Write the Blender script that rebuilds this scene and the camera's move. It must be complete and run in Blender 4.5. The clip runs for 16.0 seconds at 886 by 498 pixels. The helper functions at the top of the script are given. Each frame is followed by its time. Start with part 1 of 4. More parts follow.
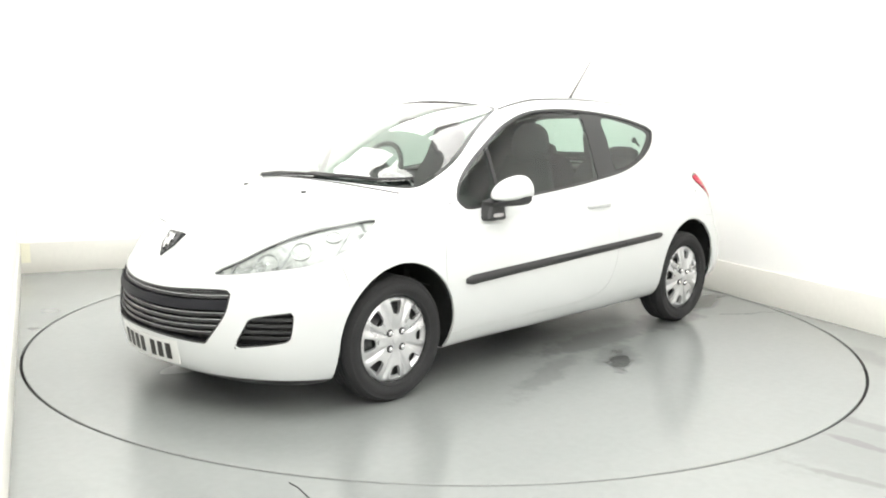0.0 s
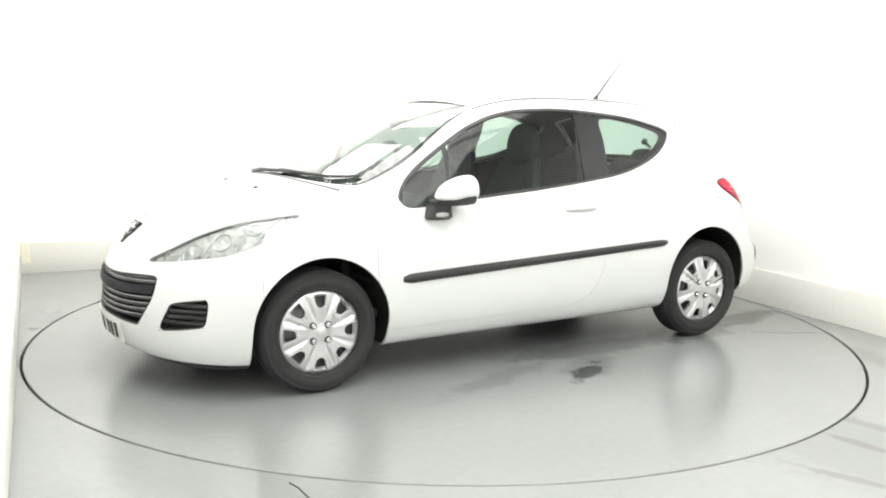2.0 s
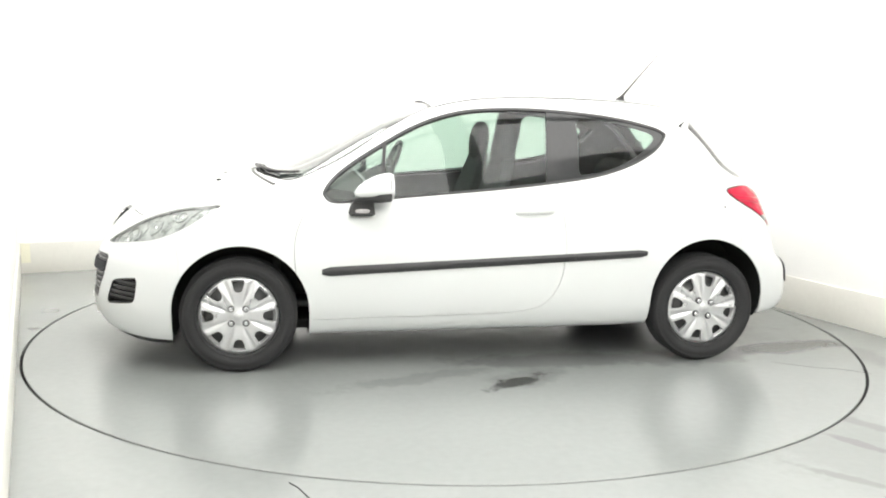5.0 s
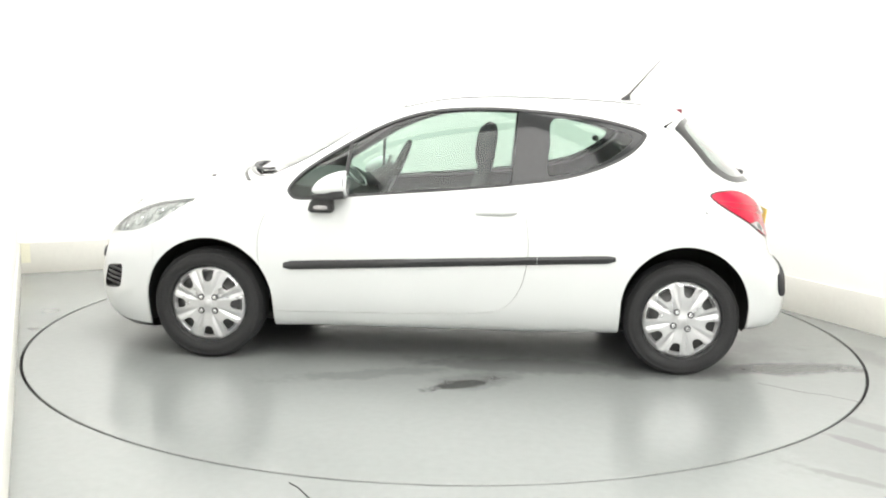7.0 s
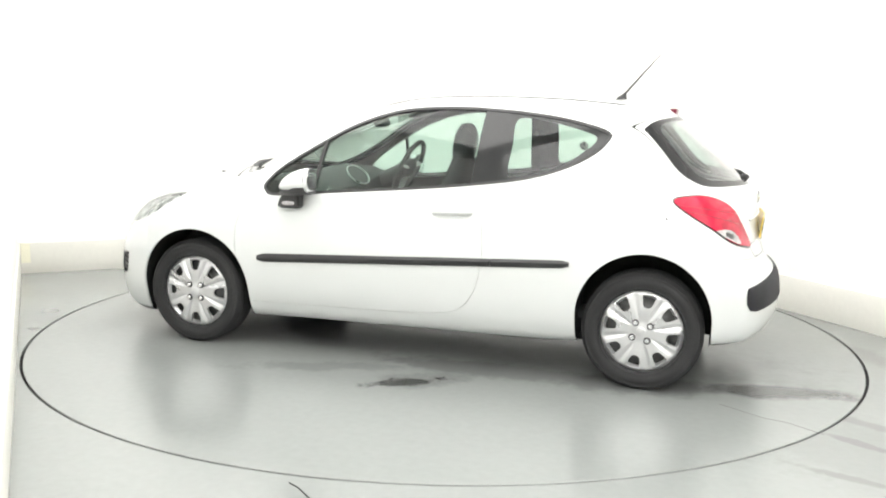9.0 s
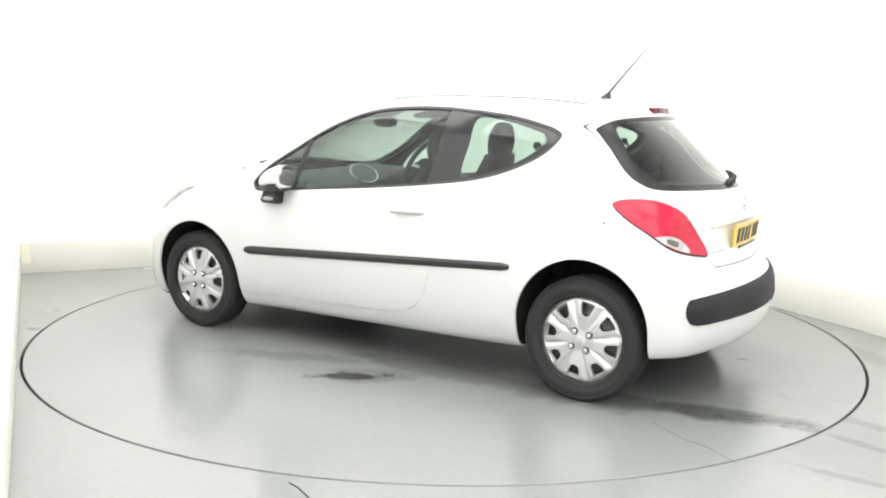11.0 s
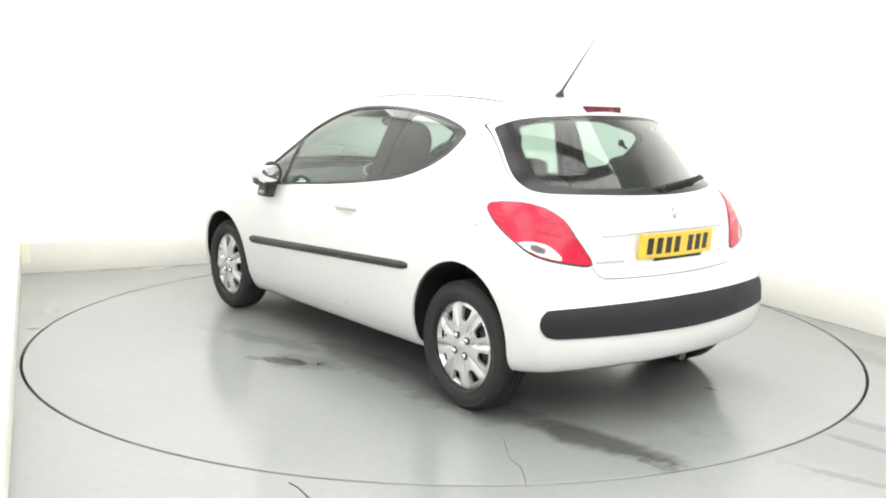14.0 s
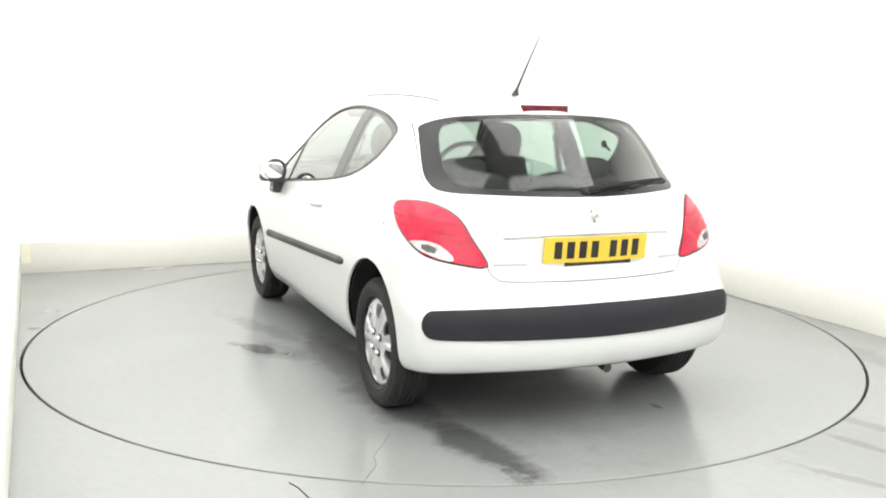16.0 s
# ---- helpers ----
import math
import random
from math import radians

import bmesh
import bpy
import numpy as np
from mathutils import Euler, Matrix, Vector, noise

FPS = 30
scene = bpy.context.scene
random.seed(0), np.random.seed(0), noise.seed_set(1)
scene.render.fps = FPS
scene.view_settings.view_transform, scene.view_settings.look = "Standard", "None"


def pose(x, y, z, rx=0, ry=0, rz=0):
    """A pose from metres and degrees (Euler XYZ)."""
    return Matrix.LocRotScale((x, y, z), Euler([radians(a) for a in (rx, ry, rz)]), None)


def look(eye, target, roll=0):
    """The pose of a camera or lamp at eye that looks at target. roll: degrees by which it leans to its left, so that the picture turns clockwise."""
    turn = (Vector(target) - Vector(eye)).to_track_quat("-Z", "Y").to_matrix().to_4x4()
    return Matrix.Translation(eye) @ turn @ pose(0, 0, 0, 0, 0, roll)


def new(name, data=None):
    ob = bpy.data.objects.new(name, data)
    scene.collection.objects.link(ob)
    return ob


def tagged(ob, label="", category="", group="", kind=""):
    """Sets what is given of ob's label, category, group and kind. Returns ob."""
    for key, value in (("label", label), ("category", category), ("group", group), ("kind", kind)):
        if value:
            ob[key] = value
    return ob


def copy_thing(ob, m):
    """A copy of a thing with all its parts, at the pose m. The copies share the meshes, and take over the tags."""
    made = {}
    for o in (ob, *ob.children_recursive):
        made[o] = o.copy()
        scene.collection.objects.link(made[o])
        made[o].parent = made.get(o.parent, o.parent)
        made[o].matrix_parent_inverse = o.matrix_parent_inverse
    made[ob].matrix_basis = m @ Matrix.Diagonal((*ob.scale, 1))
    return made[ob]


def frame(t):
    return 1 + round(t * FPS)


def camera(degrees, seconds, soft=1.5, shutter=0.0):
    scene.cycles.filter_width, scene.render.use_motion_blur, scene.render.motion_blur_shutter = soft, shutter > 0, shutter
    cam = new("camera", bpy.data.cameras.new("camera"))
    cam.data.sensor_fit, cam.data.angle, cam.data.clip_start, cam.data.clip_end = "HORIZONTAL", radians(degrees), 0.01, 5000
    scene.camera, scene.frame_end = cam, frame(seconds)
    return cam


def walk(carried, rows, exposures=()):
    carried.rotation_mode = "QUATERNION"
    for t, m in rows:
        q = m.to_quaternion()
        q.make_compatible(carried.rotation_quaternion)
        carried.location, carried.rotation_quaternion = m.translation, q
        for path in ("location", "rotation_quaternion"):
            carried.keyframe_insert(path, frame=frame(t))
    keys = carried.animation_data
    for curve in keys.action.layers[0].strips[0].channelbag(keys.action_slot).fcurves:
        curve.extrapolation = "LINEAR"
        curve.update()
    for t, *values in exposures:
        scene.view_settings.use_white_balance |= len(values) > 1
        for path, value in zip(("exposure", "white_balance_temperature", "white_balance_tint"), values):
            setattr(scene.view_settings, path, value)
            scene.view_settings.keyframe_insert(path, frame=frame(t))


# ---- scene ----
cam = camera(52.9, 16.0, soft=2.0)
EYE = Vector((0.0, -5.5735, 1.3704))
YAW, PITCH, ROLL = radians(-0.2015), radians(8.910), 1.138
AIM = EYE + Vector((math.sin(YAW) * math.cos(PITCH), math.cos(YAW) * math.cos(PITCH), -math.sin(PITCH)))
walk(cam, [(0.0, look(EYE, AIM, ROLL)), (16.0, look(EYE, AIM, ROLL))], exposures=[(0.0, 0.0), (16.0, 0.0)])

# heading of the turntable, in degrees
TURNS = [(0, 224.72), (1, 217.65), (2, 210.48), (3, 203.42), (4, 196.40), (5, 189.66), (6.5, 179.61), (7, 176.25), (8, 169.40), (9, 162.66), (10, 155.8), (11.5, 145.38), (12, 141.87), (13, 134.9), (14, 127.92), (15, 120.9), (16, 113.84)]
OFF = (-0.039, 0.106)

# ---- light: rows of unseen ceiling panels over a white booth, with a dim neutral sky outside ----
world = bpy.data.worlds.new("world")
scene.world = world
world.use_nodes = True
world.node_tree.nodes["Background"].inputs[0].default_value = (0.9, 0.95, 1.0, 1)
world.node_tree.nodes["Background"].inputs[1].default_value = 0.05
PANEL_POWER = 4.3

# ---- materials ----


def material(name, colour, rough=0.5, metal=0.0, coat=0.0, vary=0.06, grain=40.0, big=2.5, bump=0.0, rough_vary=0.08, glow=0.0, spec=0.5, coat_rough=0.06):
    m = bpy.data.materials.new(name)
    m.use_nodes = True
    n, l = m.node_tree.nodes, m.node_tree.links
    b = n["Principled BSDF"]
    b.inputs["Metallic"].default_value = metal
    b.inputs["Coat Weight"].default_value = coat
    b.inputs["Coat Roughness"].default_value = coat_rough
    b.inputs["Specular IOR Level"].default_value = spec
    co = n.new("ShaderNodeTexCoord")
    fine, wide = n.new("ShaderNodeTexNoise"), n.new("ShaderNodeTexNoise")
    fine.inputs["Scale"].default_value, wide.inputs["Scale"].default_value = grain, big
    fine.inputs["Detail"].default_value = wide.inputs["Detail"].default_value = 4
    for t in (fine, wide):
        l.new(co.outputs["Object"], t.inputs["Vector"])
    both = n.new("ShaderNodeMath")
    both.operation = "ADD"
    l.new(fine.outputs["Fac"], both.inputs[0])
    l.new(wide.outputs["Fac"], both.inputs[1])
    span = n.new("ShaderNodeMapRange")
    span.inputs[1].default_value, span.inputs[2].default_value = 0.6, 1.4
    span.inputs[3].default_value, span.inputs[4].default_value = 1 - vary, 1 + vary
    l.new(both.outputs[0], span.inputs[0])
    tint = n.new("ShaderNodeVectorMath")
    tint.operation = "SCALE"
    tint.inputs[0].default_value = colour
    l.new(span.outputs[0], tint.inputs["Scale"])
    l.new(tint.outputs[0], b.inputs["Base Color"])
    rr = n.new("ShaderNodeMapRange")
    rr.inputs[1].default_value, rr.inputs[2].default_value = 0.3, 0.7
    rr.inputs[3].default_value, rr.inputs[4].default_value = max(0.0, rough - rough_vary), min(1.0, rough + rough_vary)
    l.new(wide.outputs["Fac"], rr.inputs[0])
    l.new(rr.outputs[0], b.inputs["Roughness"])
    if bump:
        bp = n.new("ShaderNodeBump")
        bp.inputs["Strength"].default_value, bp.inputs["Distance"].default_value = bump, 0.002
        l.new(fine.outputs["Fac"], bp.inputs["Height"])
        l.new(bp.outputs[0], b.inputs["Normal"])
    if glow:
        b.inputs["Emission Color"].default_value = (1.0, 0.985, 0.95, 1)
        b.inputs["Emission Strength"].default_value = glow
    return m


def glass(name, tint, gloss=1.0, rough=0.02, least=0.05):
    """A thin pane: tinted see-through with a mirror by Fresnel."""
    m = bpy.data.materials.new(name)
    m.use_nodes = True
    n, l = m.node_tree.nodes, m.node_tree.links
    n.remove(n["Principled BSDF"])
    clear, shine, mix, face, curve_up, gain = (n.new(k) for k in ("ShaderNodeBsdfTransparent", "ShaderNodeBsdfGlossy", "ShaderNodeMixShader", "ShaderNodeLayerWeight", "ShaderNodeMath", "ShaderNodeMath"))
    clear.inputs[0].default_value = (*tint, 1)
    shine.inputs["Roughness"].default_value = rough
    face.inputs["Blend"].default_value = 0.5
    curve_up.operation, gain.operation, gain.use_clamp = "POWER", "MULTIPLY_ADD", True
    curve_up.inputs[1].default_value = 4.2
    gain.inputs[1].default_value, gain.inputs[2].default_value = 0.95 * gloss, least
    l.new(face.outputs["Facing"], curve_up.inputs[0])
    l.new(curve_up.outputs[0], gain.inputs[0])
    l.new(gain.outputs[0], mix.inputs[0])
    l.new(clear.outputs[0], mix.inputs[1])
    l.new(shine.outputs[0], mix.inputs[2])
    l.new(mix.outputs[0], n["Material Output"].inputs[0])
    return m


PAINT = material("white_car_paint", (0.68, 0.695, 0.69), 0.32, coat=0.8, vary=0.012, grain=300, rough_vary=0.03)
BLACK = material("black_plastic", (0.026, 0.026, 0.027), 0.42, vary=0.2, grain=400, bump=0.15)
GLOSS = material("black_gloss", (0.02, 0.021, 0.022), 0.08, vary=0.1, rough_vary=0.03, spec=0.42, coat=0.15, coat_rough=0.03)
FRIT = material("black_printed_glass", (0.018, 0.018, 0.019), 0.16, vary=0.1, rough_vary=0.04, spec=0.25)
GREY = material("grey_bumper_plastic", (0.017, 0.017, 0.021), 0.6, vary=0.15, grain=400, bump=0.2, spec=0.25)
DARK = material("dark_liner", (0.018, 0.018, 0.018), 0.9, vary=0.3, spec=0.2)
RUBBER = material("tyre_rubber", (0.027, 0.027, 0.028), 0.7, vary=0.25, grain=120, bump=0.2, spec=0.3)
SILVER = material("silver_cover", (0.66, 0.66, 0.67), 0.3, metal=0.72, vary=0.05, grain=200)
STEEL = material("dull_steel", (0.10, 0.10, 0.10), 0.5, metal=0.6, vary=0.2)
CHROME = material("chrome", (0.85, 0.85, 0.86), 0.1, metal=1.0, vary=0.02, rough_vary=0.03)
MIRROR = material("mirror_glass", (0.9, 0.92, 0.92), 0.02, metal=1.0, vary=0.0, rough_vary=0.0)
RED = material("red_lens", (0.50, 0.010, 0.042), 0.2, coat=0.1, spec=0.3, vary=0.35, grain=26, big=9, rough_vary=0.05)
RIBRED = material("red_lens_line", (0.30, 0.006, 0.03), 0.3, vary=0.3, spec=0.3)
DEEPRED = material("dark_red_lens", (0.11, 0.005, 0.018), 0.25, coat=0.1, spec=0.3, vary=0.1)
CLEARLENS = material("clear_reverse_lens", (0.52, 0.50, 0.50), 0.2, metal=0.3, coat=0.5, vary=0.45, grain=45, big=14)
LAMPBACK = material("lamp_reflector", (0.40, 0.41, 0.405), 0.3, metal=0.5, vary=0.5, grain=34, big=16)
LAMPEDGE = material("lamp_bezel", (0.30, 0.31, 0.31), 0.4, vary=0.1)
SEAT = material("charcoal_seat_fabric", (0.030, 0.031, 0.034), 0.9, vary=0.25, grain=90, spec=0.2)
TRIM = material("dark_grey_cabin_trim", (0.038, 0.040, 0.041), 0.65, vary=0.15, grain=80)
LINING = material("pale_headlining", (0.30, 0.31, 0.30), 0.9, vary=0.08, grain=400, bump=0.2)
PLATE_W = material("white_plate", (0.78, 0.78, 0.76), 0.35, vary=0.05, coat=0.4)
PLATE_Y = material("yellow_plate", (0.82, 0.56, 0.05), 0.35, vary=0.06, coat=0.4)
INK = material("plate_ink", (0.02, 0.018, 0.015), 0.5, vary=0.1)
WHITE_WALL = material("white_wall_paint", (0.88, 0.88, 0.865), 0.7, vary=0.012, grain=60, big=0.8, bump=0.05)
CREAM = material("cream_skirting", (0.74, 0.728, 0.68), 0.5, vary=0.03, grain=30, big=1.5, bump=0.06)
TAPE = material("yellow_tape", (0.80, 0.78, 0.64), 0.6, vary=0.05)
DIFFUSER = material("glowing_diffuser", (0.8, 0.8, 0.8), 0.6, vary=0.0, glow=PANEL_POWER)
WINDOW = glass("green_tinted_glass", (0.68, 0.80, 0.735), 1.8)
SCREEN = glass("windscreen_glass", (0.60, 0.69, 0.64), 1.9, 0.03, 0.13)
LENS = glass("clear_lens", (0.93, 0.95, 0.94), 1.0)


def floor_material(name, colour, stains_and_shade=(), rough=0.22):
    """Painted, polished floor. Stains and painted shade, each: (x, y, degrees, half length, half width, depth,
    raggedness).
    """
    m = material(name, colour, rough, vary=0.05, grain=24, big=0.9, rough_vary=0.06, spec=0.95)
    n, l = m.node_tree.nodes, m.node_tree.links
    b = n["Principled BSDF"]
    source = b.inputs["Base Color"].links[0].from_socket
    co = n.new("ShaderNodeTexCoord")
    rag = n.new("ShaderNodeTexNoise")
    rag.inputs["Scale"].default_value, rag.inputs["Detail"].default_value, rag.inputs["Roughness"].default_value = 5.0, 8.0, 0.7
    l.new(co.outputs["Object"], rag.inputs["Vector"])
    shade = None
    for x, y, turn, half_l, half_w, depth, ragged in stains_and_shade:
        mp = n.new("ShaderNodeMapping")
        mp.vector_type = "TEXTURE"
        mp.inputs["Location"].default_value = (x, y, 0)
        mp.inputs["Rotation"].default_value = (0, 0, radians(turn))
        mp.inputs["Scale"].default_value = (half_l, half_w, 1)
        l.new(co.outputs["Object"], mp.inputs["Vector"])
        far = n.new("ShaderNodeVectorMath")
        far.operation = "LENGTH"
        l.new(mp.outputs[0], far.inputs[0])
        add = n.new("ShaderNodeMath")
        add.operation = "MULTIPLY_ADD"
        add.inputs[1].default_value = ragged
        l.new(rag.outputs["Fac"], add.inputs[0])
        l.new(far.outputs["Value"], add.inputs[2])
        rng = n.new("ShaderNodeMapRange")
        rng.interpolation_type = "SMOOTHSTEP"
        rng.inputs[1].default_value, rng.inputs[2].default_value = 0.5 * ragged + 0.45, 0.5 * ragged + 1.05
        rng.inputs[3].default_value, rng.inputs[4].default_value = 1 - depth, 1.0
        l.new(add.outputs[0], rng.inputs[0])
        if shade is None:
            shade = rng.outputs[0]
        else:
            low = n.new("ShaderNodeMath")
            low.operation = "MINIMUM"
            l.new(shade, low.inputs[0])
            l.new(rng.outputs[0], low.inputs[1])
            shade = low.outputs[0]
    if shade is not None:
        sc = n.new("ShaderNodeVectorMath")
        sc.operation = "SCALE"
        l.new(source, sc.inputs[0])
        l.new(shade, sc.inputs["Scale"])
        l.new(sc.outputs[0], b.inputs["Base Color"])
    return m


# ---- mesh helpers: a shape is (points, faces) ----


def mesh_of(name, shape, mat, smooth=True, normals=None):
    me = bpy.data.meshes.new(name)
    me.from_pydata([tuple(map(float, p)) for p in shape[0]], [], [tuple(map(int, f)) for f in shape[1]])
    me.materials.append(mat)
    me.polygons.foreach_set("use_smooth", [smooth] * len(me.polygons))
    me.update()
    if normals is not None:
        me.normals_split_custom_set_from_vertices([tuple(map(float, q)) for q in normals])
    elif smooth:
        me.set_sharp_from_angle(angle=radians(38))
    return me


def part(name, shape, mat, parent, label="", smooth=True, normals=None):
    ob = new(name, mesh_of(name, shape, mat, smooth, normals))
    ob.parent = parent
    return tagged(ob, label)


def thing(name, shape, mat, label, category, kind="", smooth=True, group=""):
    return tagged(new(name, mesh_of(name, shape, mat, smooth)), label, category, group, kind)


def join(*shapes):
    p, f = [], []
    for a, b in shapes:
        k = len(p)
        p += [tuple(q) for q in a]
        f += [tuple(i + k for i in g) for g in b]
    return p, f


def moved(shape, m):
    return [tuple(m @ Vector(p)) for p in shape[0]], shape[1]


def flipped(shape):
    """The mirror image across the car's middle."""
    return [(p[0], -p[1], p[2]) for p in shape[0]], [tuple(reversed(f)) for f in shape[1]]


def rounded_box(sx, sy, sz, r=0.01, steps=2, at=None):
    bm = bmesh.new()
    bmesh.ops.create_cube(bm, size=1.0, matrix=Matrix.Diagonal((sx, sy, sz, 1)))
    if r:
        bmesh.ops.bevel(bm, geom=bm.edges[:], offset=min(r, 0.49 * min(sx, sy, sz)), segments=steps, affect="EDGES", profile=0.5)
    bm.verts.index_update()
    out = [tuple(v.co) for v in bm.verts], [tuple(v.index for v in f.verts) for f in bm.faces]
    bm.free()
    return moved(out, at) if at is not None else out


def tube(points, radius, sides=10, flat=1.0):
    """A round bar along points; radius: one number or one for each point."""
    pts = [Vector(p) for p in points]
    rad = radius if isinstance(radius, (list, tuple)) else [radius] * len(pts)
    vs, fs = [], []
    for i, p in enumerate(pts):
        way = (pts[min(i + 1, len(pts) - 1)] - pts[max(i - 1, 0)]).normalized()
        q = way.to_track_quat("Z", "Y")
        for k in range(sides):
            a = 2 * math.pi * k / sides
            vs.append(tuple(p + q @ Vector((rad[i] * math.cos(a), flat * rad[i] * math.sin(a), 0))))
    for i in range(len(pts) - 1):
        for k in range(sides):
            a, b = i * sides + k, i * sides + (k + 1) % sides
            fs.append((a, b, b + sides, a + sides))
    fs.append(tuple(reversed(range(sides))))
    fs.append(tuple(range(len(vs) - sides, len(vs))))
    return vs, fs


def lathe(profile, sides=64, closed=False):
    """Turned round the y axis; profile: (radius, y)."""
    n = len(profile)
    vs = [(r * math.cos(2 * math.pi * k / sides), y, r * math.sin(2 * math.pi * k / sides)) for k in range(sides) for r, y in profile]
    fs = []
    for k in range(sides):
        for i in range(n if closed else n - 1):
            a, b = k * n + i, k * n + (i + 1) % n
            c, e = ((k + 1) % sides) * n + (i + 1) % n, ((k + 1) % sides) * n + i
            fs.append((a, b, c, e))
    return vs, fs


def loft(rings, caps=True):
    n = len(rings[0])
    vs = [tuple(p) for r in rings for p in r]
    fs = [(i * n + k, i * n + (k + 1) % n, (i + 1) * n + (k + 1) % n, (i + 1) * n + k) for i in range(len(rings) - 1) for k in range(n)]
    if caps:
        fs += [tuple(reversed(range(n))), tuple(range(len(vs) - n, len(vs)))]
    return vs, fs


def pillow(sx, sy, sz, power=3.0, rows=14, cols=24, at=None):
    """A soft block: a superellipsoid."""
    def sp(v):
        return math.copysign(abs(v) ** (2 / power), v)
    rings = []
    for i in range(1, rows):
        e = -math.pi / 2 + math.pi * i / rows
        rings.append([(sx / 2 * sp(math.cos(e)) * sp(math.cos(a)), sy / 2 * sp(math.cos(e)) * sp(math.sin(a)), sz / 2 * sp(math.sin(e)))
                      for a in (2 * math.pi * k / cols for k in range(cols))])
    out = loft(rings)
    return moved(out, at) if at is not None else out


# ---- the booth ----
ROOM = radians(25.4)
U, V = Vector((math.cos(ROOM), math.sin(ROOM), 0)), Vector((-math.sin(ROOM), math.cos(ROOM), 0))
LEFT, RIGHT, BACK, STEP, WIDE, REAR, HIGH = -2.475, 2.50, 2.762, -4.3, -4.6, -9.0, 3.4
RING = 2.4606


def spot(u, v, z=0.0):
    return tuple(U * u + V * v + Vector((0, 0, z)))


def slab(u0, u1, v0, v1, z0, z1, bevel=0.0):
    m = Matrix.Translation(spot((u0 + u1) / 2, (v0 + v1) / 2, (z0 + z1) / 2)) @ Matrix.Rotation(ROOM, 4, "Z")
    return rounded_box(abs(u1 - u0), abs(v1 - v0), abs(z1 - z0), bevel, 2, m)


def build_booth():
    floor_mat = floor_material("grey_painted_floor", (0.250, 0.263, 0.257), [
        # three darker streaks, then two wide patches that paint in weaker light at right
        (1.77, -1.94, -48, 0.26, 0.05, 0.34, 1.9), (1.56, -2.31, -38, 0.26, 0.045, 0.30, 1.9), (1.93, -1.72, -48, 0.24, 0.06, 0.26, 1.9), (1.75, -2.0, -42, 0.9, 0.5, 0.12, 2.2), (2.35, -0.3, -65, 0.9, 0.18, 0.16, 1.8),
        (0.34, -2.61, 5, 0.13, 0.05, 0.45, 2.0), (-2.50, -0.30, 0, 0.05, 0.03, 0.6, 1.0)])
    sides = 288
    hole = RING + 0.0085
    rings = []
    for k in range(4):
        ring = []
        for i in range(sides):
            a = 2 * math.pi * i / sides
            c, s = math.cos(a), math.sin(a)
            du = (RIGHT + 0.2) / c if c > 1e-6 else ((WIDE - 0.2) / c if c < -1e-6 else 1e9)
            dv = (BACK + 0.2) / s if s > 1e-6 else ((REAR - 0.2) / s if s < -1e-6 else 1e9)
            far = min(du, dv)
            if k == 0:
                ring.append(spot(hole * c, hole * s, -0.12))
            else:
                r = hole + (far - hole) * (0, 0, 0.3, 1)[k]
                ring.append(spot(r * c, r * s, 0))
        rings.append(ring)
    sheet = loft(rings, caps=False)
    thing("floor", (sheet[0], [tuple(reversed(f)) for f in sheet[1]]), floor_mat, "grey painted floor with a polished worn surface", "floor", "structure")
    thing("turntable_pit", lathe_z([(0.01, -0.12), (RING + 0.2, -0.12), (RING + 0.2, -0.16), (0.01, -0.16)], 96), DARK, "dark pit under the turntable", "pit", "structure")
    for name, a in (("wall_north", (WIDE - 0.15, RIGHT + 0.15, BACK, BACK + 0.15)), ("wall_east", (RIGHT, RIGHT + 0.15, REAR, BACK)),
                    ("wall_step", (WIDE, LEFT - 0.15, STEP, STEP + 0.15)),
                    ("wall_far_west", (WIDE - 0.15, WIDE, REAR, STEP + 0.15)), ("wall_south", (WIDE - 0.15, RIGHT + 0.15, REAR - 0.15, REAR))):
        thing(name, slab(*a, -0.02, HIGH), WHITE_WALL, "plain white painted studio wall", "wall", "structure")
    thing("ceiling", slab(WIDE - 0.15, RIGHT + 0.15, REAR - 0.15, BACK + 0.15, HIGH, HIGH + 0.12), WHITE_WALL, "white studio ceiling", "ceiling", "structure")
    t = 0.018
    skew = Matrix.Translation(spot(LEFT, BACK)) @ Matrix.Rotation(radians(-0.54), 4, "Z") @ Matrix.Translation(-Vector(spot(LEFT, BACK)))
    thing("wall_west", moved(slab(LEFT - 0.15, LEFT, STEP, BACK - 0.002, -0.02, HIGH), skew), WHITE_WALL, "plain white painted studio wall", "wall", "structure")
    thing("baseboard", moved(slab(LEFT + 0.001, LEFT + t, STEP, BACK - 0.003, 0.0, 0.25, 0.004), skew), CREAM, "tall cream painted skirting board along the wall", "skirting board", "structure")
    for a in ((LEFT + t, RIGHT - t, BACK - t, BACK - 0.001), (RIGHT - t, RIGHT - 0.001, REAR, BACK - 0.001)):
        thing("baseboard", slab(*a, 0.0, 0.25, 0.004), CREAM, "tall cream painted skirting board along the wall", "skirting board", "structure")
    thing("tape", slab(LEFT + t + 0.002, LEFT + t + 0.07, BACK - t - 0.004, BACK - t - 0.001, 0.09, 0.246), TAPE, "faded yellow tape on the skirting corner", "tape")
    # an old joint in the fixed floor
    thing("floor_joint", tube([(-0.56, -2.47, 0.0), (-0.52, -2.51, 0.0), (-0.465, -2.60, 0.0), (-0.42, -2.75, 0.0)], 0.003, 6), DARK, "thin dark joint in the painted floor", "joint", "structure")
    # ceiling light panels, all out of view
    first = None
